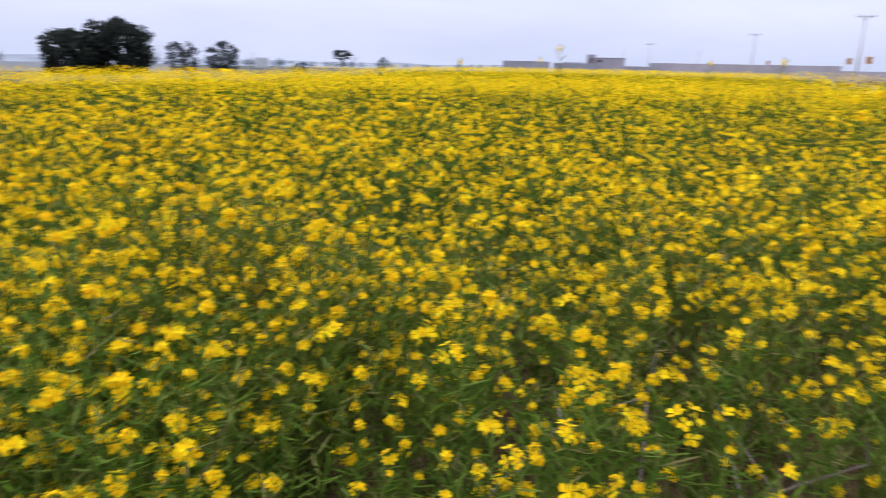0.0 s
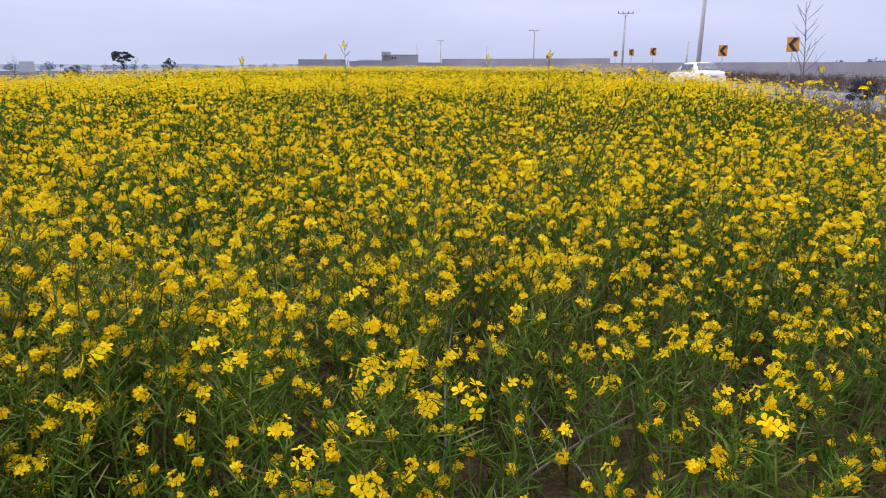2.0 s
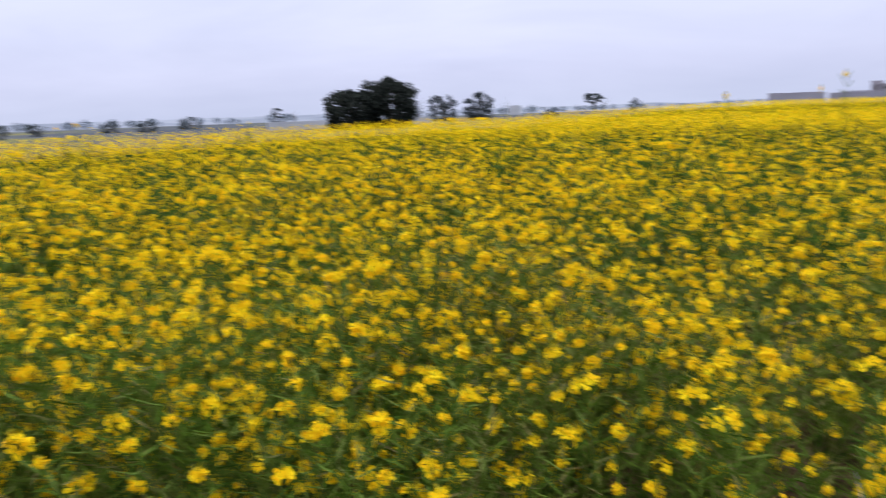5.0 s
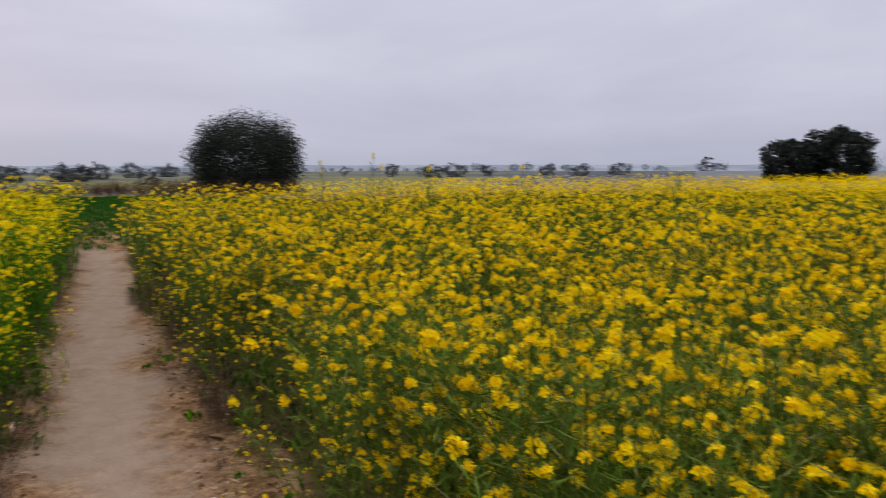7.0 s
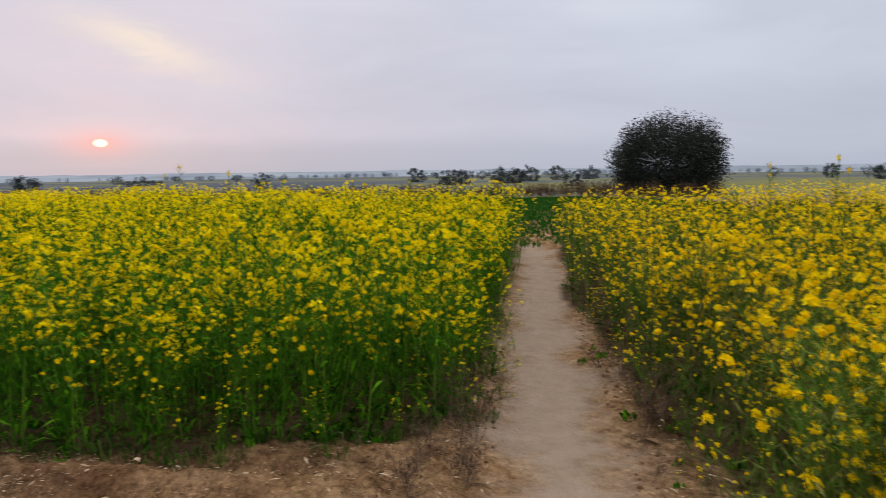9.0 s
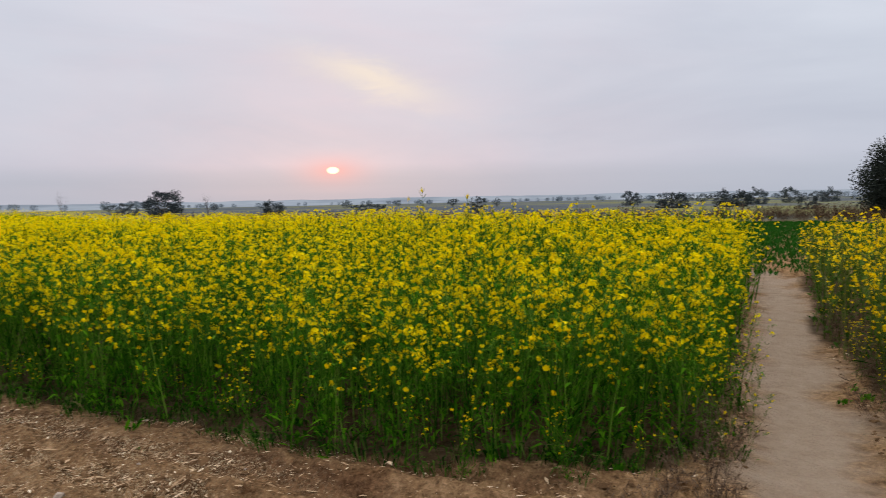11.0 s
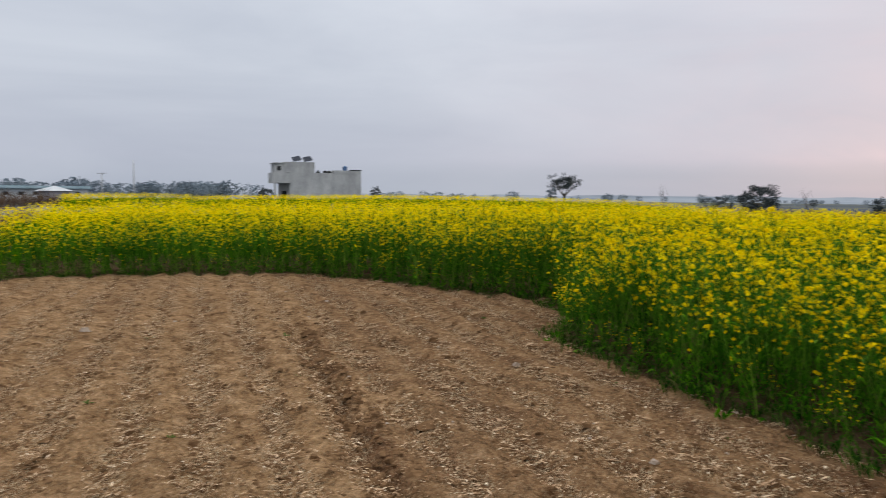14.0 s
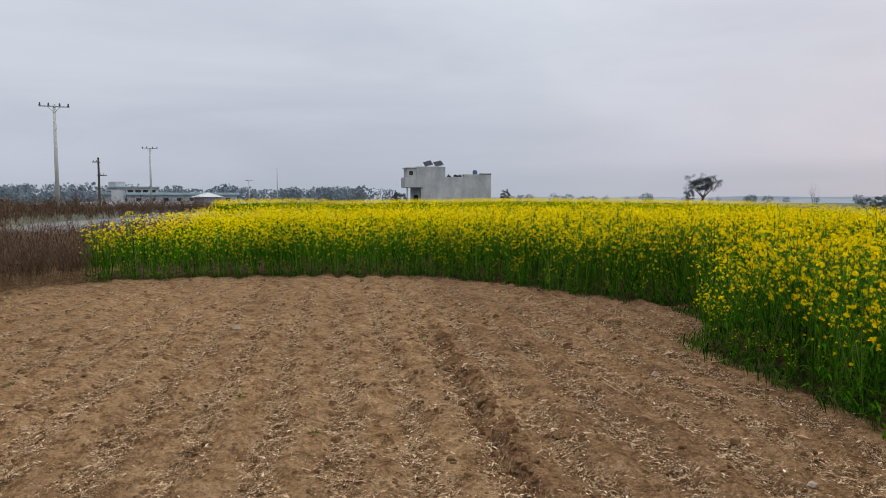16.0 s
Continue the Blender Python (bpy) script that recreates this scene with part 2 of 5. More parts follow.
TYRE = surface("tyre_rubber", (0.02, 0.02, 0.02), (0.04, 0.04, 0.04), 6, 60, 0.85)
GLASS = surface("dark_car_glass", (0.06, 0.075, 0.085), (0.09, 0.10, 0.11), 2, 30, 0.08, 0, 0.6, 0.0)
TAIL = surface("red_lamp_lens", (0.35, 0.02, 0.02), (0.45, 0.03, 0.03), 5, 40, 0.25, 0, 0.5)
ASPHALT = surface("worn_asphalt", (0.12, 0.115, 0.11), (0.18, 0.172, 0.165), 0.4, 30, 0.9)
STONE = surface("pale_field_stone", (0.26, 0.19, 0.14), (0.42, 0.34, 0.27), 12, 90)
CLOD = surface("earth_clod", (0.07, 0.037, 0.018), (0.24, 0.138, 0.07), 9, 70, 1.0, 0.0, 0.0)
STRAW = leafy("straw_flake", [(0.0, (0.20, 0.115, 0.06)), (0.45, (0.44, 0.285, 0.17)), (0.85, (0.60, 0.43, 0.275)), (1.0, (0.76, 0.63, 0.46))], 0.9, 0.1)


def ground_material():
    m, nt, p = material("ploughed_earth_and_path", 1.0, 0, 0.0)
    v = coords(nt)
    at = nt.nodes.new("ShaderNodeAttribute")
    at.attribute_name = "cover"
    sep = nt.nodes.new("ShaderNodeSeparateColor")
    nt.links.new(at.outputs["Color"], sep.inputs[0])
    path, far, crop = sep.outputs[0], sep.outputs[1], sep.outputs[2]
    big, mid, fine = noise_at(nt, v, 0.55, 5, 0.6), noise_at(nt, v, 6, 6, 0.65), noise_at(nt, v, 60, 4, 0.7)
    soil = ramp(nt, mid, [(0.30, (0.10, 0.05, 0.021)), (0.45, (0.26, 0.150, 0.074)), (0.60, (0.355, 0.216, 0.113)), (0.75, (0.45, 0.302, 0.178))])
    damp = nt.nodes.new("ShaderNodeAttribute")
    damp.attribute_name = "damp"
    soil = mixed(nt, damp.outputs["Fac"], soil, ramp(nt, mid, [(0.3, (0.075, 0.036, 0.018)), (0.7, (0.21, 0.112, 0.058))]))
    crumb = noise_at(nt, v, 17, 4, 0.7)
    litter = nt.nodes.new("ShaderNodeAttribute")
    litter.attribute_name = "litter"
    husk = maths(nt, "MULTIPLY", ramp(nt, noise_at(nt, stretched(nt, v, (1.0, 2.2, 1.0)), 48, 2, 0.7, 1.2), [(0.545, (0, 0, 0)), (0.59, (1, 1, 1))]), litter.outputs["Fac"])
    chip = maths(nt, "MULTIPLY", ramp(nt, noise_at(nt, v, 33, 3, 0.75), [(0.525, (0, 0, 0)), (0.57, (1, 1, 1))]), litter.outputs["Fac"])
    soil = mixed(nt, ramp(nt, crumb, [(0.30, (0.75, 0.75, 0.75)), (0.42, (0, 0, 0))]), soil, (0.085, 0.047, 0.023))
    soil = mixed(nt, 1.0, soil, ramp(nt, big, [(0.3, (0.84, 0.83, 0.82)), (0.7, (1.14, 1.14, 1.14))]), "MULTIPLY")
    soil = mixed(nt, 1.0, soil, ramp(nt, fine, [(0.3, (0.75, 0.75, 0.75)), (0.7, (1.25, 1.25, 1.25))]), "MULTIPLY")
    soil = mixed(nt, 1.0, soil, ramp(nt, noise_at(nt, v, 24, 6, 0.72, 0.5), [(0.33, (0.62, 0.60, 0.58)), (0.5, (1, 1, 1)), (0.66, (1.26, 1.25, 1.23))]), "MULTIPLY")
    soil = mixed(nt, maths(nt, "MULTIPLY", chip, 0.8), soil, (0.06, 0.031, 0.014))
    soil = mixed(nt, maths(nt, "MULTIPLY", husk, 0.85), soil, ramp(nt, fine, [(0.3, (0.36, 0.26, 0.15)), (0.7, (0.62, 0.50, 0.34))]))
    trod = ramp(nt, mid, [(0.2, (0.33, 0.235, 0.165)), (0.8, (0.45, 0.34, 0.255))])
    trod = mixed(nt, 1.0, trod, ramp(nt, fine, [(0.3, (0.9, 0.9, 0.9)), (0.7, (1.08, 1.08, 1.08))]), "MULTIPLY")
    col = mixed(nt, path, soil, trod)
    # Under the crop the soil colour is darkened to stand in for shade.
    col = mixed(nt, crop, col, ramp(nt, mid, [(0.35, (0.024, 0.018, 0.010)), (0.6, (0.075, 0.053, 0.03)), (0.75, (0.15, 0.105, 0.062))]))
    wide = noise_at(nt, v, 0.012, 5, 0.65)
    # Distance haze is put into the far fields' bluish grey tones.
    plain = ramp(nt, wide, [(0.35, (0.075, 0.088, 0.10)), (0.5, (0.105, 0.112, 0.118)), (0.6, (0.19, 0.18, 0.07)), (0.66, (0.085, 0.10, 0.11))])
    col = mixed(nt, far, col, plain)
    nt.links.new(col, p.inputs["Base Color"])
    h = maths(nt, "ADD", maths(nt, "MULTIPLY", mid, 0.7), maths(nt, "MULTIPLY", fine, 0.3))
    bumped(nt, p, maths(nt, "ADD", maths(nt, "MULTIPLY", h, 0.6), maths(nt, "MULTIPLY", crumb, 0.9)), 1.0, 0.085)
    return m


EARTH = ground_material()


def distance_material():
    """The hazy blue distance, a plain glowing backdrop with haze as its colour."""
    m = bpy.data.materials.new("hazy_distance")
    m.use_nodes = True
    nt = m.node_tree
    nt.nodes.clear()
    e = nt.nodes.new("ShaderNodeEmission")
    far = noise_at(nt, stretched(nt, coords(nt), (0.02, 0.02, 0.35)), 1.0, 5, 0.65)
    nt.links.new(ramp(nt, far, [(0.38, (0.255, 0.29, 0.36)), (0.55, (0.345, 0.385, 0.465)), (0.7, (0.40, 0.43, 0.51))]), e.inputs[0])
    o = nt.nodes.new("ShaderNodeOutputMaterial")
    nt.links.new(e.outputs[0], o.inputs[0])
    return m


DISTANCE = distance_material()

# ------------------------------------------------------------------ mesh helpers
rng = np.random.default_rng(7)


class Geo:
    """Quads and triangles with a material slot each, gathered in arrays."""

    def __init__(self):
        self.v, self.q, self.m, self.n = [], [], [], 0

    def add(self, v, q, slot=0):
        v, q = np.asarray(v, float), np.asarray(q, int)
        self.v.append(v)
        self.q.append(q + self.n)
        self.m.append(np.full(len(q), slot))
        self.n += len(v)

    def arrays(self):
        return np.concatenate(self.v), np.concatenate(self.q), np.concatenate(self.m)


def mesh_from(name, v, q, slots, materials, smooth=False):
    me = bpy.data.meshes.new(name)
    me.vertices.add(len(v))
    me.vertices.foreach_set("co", np.ascontiguousarray(v, dtype=np.float32).ravel())
    me.loops.add(q.size)
    me.loops.foreach_set("vertex_index", np.ascontiguousarray(q, dtype=np.int32).ravel())
    me.polygons.add(len(q))
    me.polygons.foreach_set("loop_start", np.arange(0, q.size, q.shape[1], dtype=np.int32))
    for mt in materials:
        me.materials.append(mt)
    me.polygons.foreach_set("material_index", np.ascontiguousarray(slots, dtype=np.int32))
    me.polygons.foreach_set("use_smooth", np.full(len(q), smooth))
    me.update(calc_edges=True)
    return me


def thing(name, label, category, kind="", group="", data=None):
    return tagged(new(name, data), label, category, group, kind)


def part(name, bm, mat, parent, label="", smooth=False):
    me = bpy.data.meshes.new(name)
    bm.to_mesh(me)
    bm.free()
    me.materials.append(mat)
    if smooth:
        for f in me.polygons:
            f.use_smooth = True
    ob = new(name, me)
    ob.parent = parent
    return tagged(ob, label)


def box(bm, x0, x1, y0, y1, z0, z1, bevel=0.0):
    g = bmesh.ops.create_cube(bm, size=1.0)
    for v in g["verts"]:
        v.co = Vector(((x0 + x1) / 2 + v.co.x * (x1 - x0), (y0 + y1) / 2 + v.co.y * (y1 - y0), (z0 + z1) / 2 + v.co.z * (z1 - z0)))
    if bevel:
        es = list({e for v in g["verts"] for e in v.link_edges})
        bmesh.ops.bevel(bm, geom=es, offset=bevel, segments=2, affect="EDGES")
    return bm


def boxed(*a, bevel=0.0):
    return box(bmesh.new(), *a, bevel=bevel)


def rod(bm, p, q, r0, r1, sides=8):
    p, q = Vector(p), Vector(q)
    g = bmesh.ops.create_cone(bm, cap_ends=True, segments=sides, radius1=r0, radius2=r1, depth=(q - p).length)
    turn = (q - p).to_track_quat("Z", "Y").to_matrix().to_4x4()
    bmesh.ops.transform(bm, matrix=Matrix.Translation((p + q) / 2) @ turn, verts=g["verts"])
    return bm


def at(az, d):
    a = radians(az)
    return d * math.cos(a), d * math.sin(a)


# ------------------------------------------------------------------ the plan: lie of the land and the beds
def smooth(a, b, x):
    t = np.clip((x - a) / (b - a), 0, 1)
    return t * t * (3 - 2 * t)


def lie(x, y):
    """Height of the land."""
    x, y = np.asarray(x, float), np.asarray(y, float)
    r, az = np.hypot(x, y), np.degrees(np.arctan2(y, x))
    swell = 0.40 * smooth(22, 75, r) * np.exp(-(((az + 124) / 15) ** 2)) * (1 - smooth(110, 220, r))
    north = 0.20 * smooth(20, 60, r) * np.exp(-(((az - 72) / 30) ** 2)) * (1 - smooth(130, 260, r))
    west = -0.45 * smooth(18, 60, r) * np.clip(np.cos(np.radians(az - 175)), 0, 1) ** 1.5
    drop = -0.0062 * np.clip(r - 90, 0, None) + 0.0000004 * np.clip(r - 90, 0, None) ** 2
    return swell + north + west + np.maximum(drop, -14)


BED_A = [(-13.9, 3.75), (-11.0, 3.0), (-8.5, 2.3), (-7.4, 2.25), (-6.2, 2.02), (-5.2, 1.87), (-4.3, 1.72), (-3.4, 1.68), (-2.7, 1.55),
         (-1.6, 1.12), (-0.6, 1.0), (0.5, 0.92), (1.6, 0.85), (3.0, 0.9), (5.0, 2.6), (6.3, 5.8), (9.5, 10.5), (14.0, 17.5), (18.5, 26), (21.0, 33), (30.0, 60), (36.0, 84), (12, 100),
         (-3, 80), (-9, 42), (-13, 25), (-17, 14)]
BED_B = [(-13.4, 2.75), (-7.7, 1.35), (-5.9, 0.85), (-4.75, 0.6), (-4.3, 0.35), (-4.15, -0.3), (-4.15, -1.1), (-4.3, -1.75), (-4.6, -2.6), (-4.75, -3.35),
         (-5.05, -4.3), (-5.6, -5.8), (-6.7, -6.7), (-7.4, -8.0), (-7.1, -8.85), (-6.85, -9.9), (-6.6, -11.4), (-5.95, -13.0), (-4.55, -13.85), (-3.0, -14.6), (-1.3, -14.9),
         (0.2, -14.9), (-1.2, -20), (-3.5, -30), (-7.5, -52), (-14, -100), (-62, -112), (-80, -72), (-60, -44), (-38, -25), (-30, -16), (-24, -9), (-21, -3.5), (-17, 0.8)]
PATH = [(-14.2, 3.3), (-10.5, 2.5), (-7.9, 1.85), (-6.4, 1.5), (-5.0, 1.2), (-4.0, 1.0), (-3.0, 0.75), (-1.8, 0.2), (-0.5, -0.3)]
ROAD = [(48, 108), (43, 88), (35, 64), (25.5, 36), (20.5, 16), (16.5, -3), (10.5, -17), (4.0, -31), (-2.5, -44), (-12, -66), (-28, -108), (-48, -160)]
FURROW = np.array([-0.30, -0.954])


def inside(poly, x, y):
    x, y = np.asarray(x, float), np.asarray(y, float)
    ok = np.zeros(x.shape, bool)
    n = len(poly)
    for i in range(n):
        (x0, y0), (x1, y1) = poly[i], poly[(i + 1) % n]
        cross = (y0 > y) != (y1 > y)
        with np.errstate(divide="ignore", invalid="ignore"):
            ok ^= cross & (x < (x1 - x0) * (y - y0) / (y1 - y0 + 1e-12) + x0)
    return ok


def away(line, x, y):
    """Distance from a line of points."""
    x, y = np.asarray(x, float), np.asarray(y, float)
    best = np.full(x.shape, 1e9)
    for (x0, y0), (x1, y1) in zip(line, line[1:]):
        dx, dy = x1 - x0, y1 - y0
        t = np.clip(((x - x0) * dx + (y - y0) * dy) / (dx * dx + dy * dy), 0, 1)
        best = np.minimum(best, np.hypot(x - x0 - t * dx, y - y0 - t * dy))
    return best


def wave(x, y, s, seed=0):
    """A cheap smooth noise between -1 and 1."""
    r = np.random.default_rng(seed)
    out = np.zeros(np.shape(x))
    for k in range(7):
        a, f = r.uniform(0, 6.28), s * r.uniform(0.6, 1.9)
        out = out + np.sin((x * math.cos(a) + y * math.sin(a)) * f * 6.28 + r.uniform(0, 6.28))
    return out / 3.2


def relief(x, y):
    """Small relief of bare earth: furrows, ruts, lumps; smoother on the trodden path."""
    tread = 1 - smooth(0.22, 0.55, away(PATH, x, y) + 0.08 * wave(x, y, 1.2, 3))
    across = x * FURROW[1] - y * FURROW[0] + 0.05 * wave(x, y, 0.3, 5)
    along = x * FURROW[0] + y * FURROW[1]
    rows = 0.034 * np.sin(across * 6.283 / 0.46) * (0.7 + 0.4 * wave(x, y, 0.25, 6))
    rut = -0.075 * np.exp(-(((across - 0.92 - 0.03 * wave(x, y, 1.4, 15)) / 0.06) ** 2)) * smooth(0.5, 3.0, along) * (1 - smooth(8.5, 10, along))
    rut += 0.03 * np.exp(-(((across - 0.72) / 0.10) ** 2)) * smooth(0.5, 3.0, along) * (1 - smooth(8.5, 10, along))
    rut -= 0.03 * np.exp(-(((across + 1.25) / 0.12) ** 2)) * smooth(0.5, 3.0, along)
    lumps = 0.014 * wave(x, y, 1.1, 11) + 0.022 * np.abs(wave(x, y, 2.2, 12)) + 0.028 * np.abs(wave(x, y, 4.6, 13))
    plough = smooth(-0.6, 0.9, along)
    return (rows * plough + rut + lumps * (0.35 + 0.65 * plough)) * (1 - 0.8 * tread) - 0.025 * tread + 0.008 * wave(x, y, 0.5, 14) * tread


def height(x, y):
    x, y = np.asarray(x, float), np.asarray(y, float)
    r = np.hypot(x, y)
    return lie(x, y) + relief(x, y) * (1 - smooth(18, 26, r)) + 0.22 * (1 - smooth(3.3, 6.5, away(ROAD, x, y)))


def seen(x, y):
    """The stretch of the plan that the walk overlooks."""
    az = np.degrees(np.arctan2(y, x)) % 360
    return (az > 32) & (az < 282)


def build_ground():
    az = np.concatenate([np.arange(160, 290, 0.6), np.arange(290, 520, 1.8)])
    az = az[: len(az) // 2 * 2]
    rr = [0.25]
    while rr[-1] < 24:
        rr.append(rr[-1] * 1.0125 + 0.006)
    while rr[-1] < 4200:
        rr.append(rr[-1] * 1.055)
    rr = np.array(rr)
    A, Rr = np.meshgrid(np.radians(az), rr, indexing="ij")
    X, Y = Rr * np.cos(A), Rr * np.sin(A)
    Z = height(X, Y)
    na, nr = X.shape
    v = np.concatenate([np.stack([X, Y, Z], -1).reshape(-1, 3), [[0, 0, float(height(0, 0))]]])
    i, j = np.meshgrid(np.arange(na), np.arange(nr - 1), indexing="ij")
    i2 = (i + 1) % na
    q = np.stack([i * nr + j, i * nr + j + 1, i2 * nr + j + 1, i2 * nr + j], -1).reshape(-1, 4)
    assert na % 2 == 0
    cap = [(na * nr, k * nr, ((k + 1) % na) * nr, ((k + 2) % na) * nr) for k in range(0, na, 2)]
    q = np.concatenate([q, np.array(cap)])
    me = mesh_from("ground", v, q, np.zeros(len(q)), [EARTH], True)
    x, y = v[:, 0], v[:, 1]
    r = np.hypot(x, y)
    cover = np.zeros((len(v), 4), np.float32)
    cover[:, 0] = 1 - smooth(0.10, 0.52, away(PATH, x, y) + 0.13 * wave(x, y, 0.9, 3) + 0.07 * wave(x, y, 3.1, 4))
    # second channel: grows with distance, brings in the hazed ground colour
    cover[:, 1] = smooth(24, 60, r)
    # third channel: soil darkened below the beds in place of shade
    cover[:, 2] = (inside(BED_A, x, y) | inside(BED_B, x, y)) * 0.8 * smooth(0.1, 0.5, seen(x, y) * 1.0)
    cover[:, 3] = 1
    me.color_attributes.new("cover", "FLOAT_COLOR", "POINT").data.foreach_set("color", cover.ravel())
    across = x * FURROW[1] - y * FURROW[0] + 0.05 * wave(x, y, 0.3, 5)
    along = x * FURROW[0] + y * FURROW[1]
    wet = np.exp(-(((across - 0.95 - 0.05 * wave(x, y, 1.7, 94)) / 0.10) ** 2)) * smooth(1.5, 3.2, along) * (1 - smooth(8.0, 9.5, along)) * (0.75 + 0.4 * wave(x, y, 0.9, 95))
    wet += 0.55 * np.exp(-(((across + 1.25) / 0.12) ** 2)) * smooth(2, 4, along) * np.clip(wave(x, y, 0.7, 96), 0, 1)
    wet += 0.5 * smooth(0.1, 0.9, np.sin(across * 6.283 / 0.46 + 2.5) * 0.5 + 0.8 * wave(x, y, 1.1, 97)) * smooth(0.0, 1.5, along)
    wet += 0.42 * smooth(0.9, 1.5, across + 0.3 * wave(x, y, 0.5, 98)) * smooth(1.0, 2.5, along)
    strewn = smooth(0.05, 0.8, np.sin(across * 6.283 / 0.46 + 2.5) + 0.6 * wave(x, y, 0.9, 91) + 0.5 * wave(x, y, 2.3, 92) + 0.15) * smooth(-0.2, 1.2, along) * (1 - smooth(24, 30, r)) * (1 - 0.85 * smooth(-2.6, -1.3, y))
    me.attributes.new("litter", "FLOAT", "POINT").data.foreach_set("value", np.clip(0.3 * (r < 22) * (1 - smooth(-2.6, -1.3, y)) + 0.8 * strewn, 0, 1).astype(np.float32))
    me.attributes.new("damp", "FLOAT", "POINT").data.foreach_set("value", np.clip(wet, 0, 1).astype(np.float32))
    thing("ground", "brown ploughed earth with stubble and a trodden pale footpath", "ground", "structure", data=me)


build_ground()


def build_road():
    pts = []
    for (x0, y0), (x1, y1) in zip(ROAD, ROAD[1:]):
        n = 8
        pts += [(x0 + (x1 - x0) * k / n, y0 + (y1 - y0) * k / n) for k in range(n)]
    pts = np.array(pts + [ROAD[-1]])
    for _ in range(12):
        pts[1:-1] = 0.25 * pts[:-2] + 0.5 * pts[1:-1] + 0.25 * pts[2:]
    d = np.gradient(pts, axis=0)
    d /= np.linalg.norm(d, axis=1)[:, None]
    side = np.stack([-d[:, 1], d[:, 0]], 1)
    prof = [(-3.6, -0.3), (-3.1, 0.29), (0.0, 0.34), (3.1, 0.29), (3.6, -0.3)]
    v, q = [], []
    for k, p in enumerate(pts):
        z = float(lie(*p))
        for s, h in prof:
            v.append((p[0] + side[k, 0] * s, p[1] + side[k, 1] * s, z + h))
    n = len(prof)
    for k in range(len(pts) - 1):
        for j in range(n - 1):
            q.append((k * n + j, k * n + j + 1, (k + 1) * n + j + 1, (k + 1) * n + j))
    me = mesh_from("road", np.array(v), np.array(q), np.zeros(len(q)), [ASPHALT])
    thing("road", "worn pale grey asphalt road on a low bank", "road", "structure", data=me)


build_road()


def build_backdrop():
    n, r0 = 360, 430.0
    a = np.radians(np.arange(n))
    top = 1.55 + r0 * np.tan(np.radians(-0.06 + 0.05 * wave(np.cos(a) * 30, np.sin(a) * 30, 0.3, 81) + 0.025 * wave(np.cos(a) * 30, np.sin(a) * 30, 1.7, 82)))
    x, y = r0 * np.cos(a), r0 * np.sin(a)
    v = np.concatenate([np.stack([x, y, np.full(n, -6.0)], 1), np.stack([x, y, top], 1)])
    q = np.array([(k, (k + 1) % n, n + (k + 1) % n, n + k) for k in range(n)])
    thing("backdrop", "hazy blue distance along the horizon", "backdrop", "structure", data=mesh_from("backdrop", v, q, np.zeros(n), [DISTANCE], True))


build_backdrop()


# ------------------------------------------------------------------ mustard
def tube(g, pts, radii, slot, sides=3):
    pts = np.asarray(pts, float)
    ring = []
    for k, p in enumerate(pts):
        d = pts[min(k + 1, len(pts) - 1)] - pts[max(k - 1, 0)]
        d /= np.linalg.norm(d) + 1e-9
        a = np.cross(d, (0.31, 0.95, 0.1))
        a /= np.linalg.norm(a) + 1e-9
        b = np.cross(d, a)
        for s in range(sides):
            t = 6.2832 * s / sides
            ring.append(p + radii[k] * (math.cos(t) * a + math.sin(t) * b))
    q = [(k * sides + s, k * sides + (s + 1) % sides, (k + 1) * sides + (s + 1) % sides, (k + 1) * sides + s) for k in range(len(pts) - 1) for s in range(sides)]
    g.add(ring, q, slot)


def blade(g, p, d, length, width, slot, droop=0.3, steps=2):
    """A lance-shaped leaf from p along d."""
    p, d = np.asarray(p, float), np.asarray(d, float)
    d = d / np.linalg.norm(d)
    s = np.cross(d, (0, 0, 1.0))
    s /= np.linalg.norm(s) + 1e-9
    v = []
    if steps == 1:
        mid = p + d * length * 0.45
        tip = p + d * length + np.array((0, 0, -droop * length))
        g.add([p, mid - s * width / 2, tip, mid + s * width / 2], [(0, 1, 2, 3)], slot)
        return
    for k in range(steps + 1):
        t = k / steps
        w = width * (0.25 + 1.5 * t * (1 - t) * 2) * (1 if k < steps else 0.25)
        c = p + d * length * t + np.array((0, 0, -droop * length * t * t))
        v += [c - s * w / 2, c + s * w / 2]
    g.add(v, [(2 * k, 2 * k + 1, 2 * k + 3, 2 * k + 2) for k in range(steps)], slot)


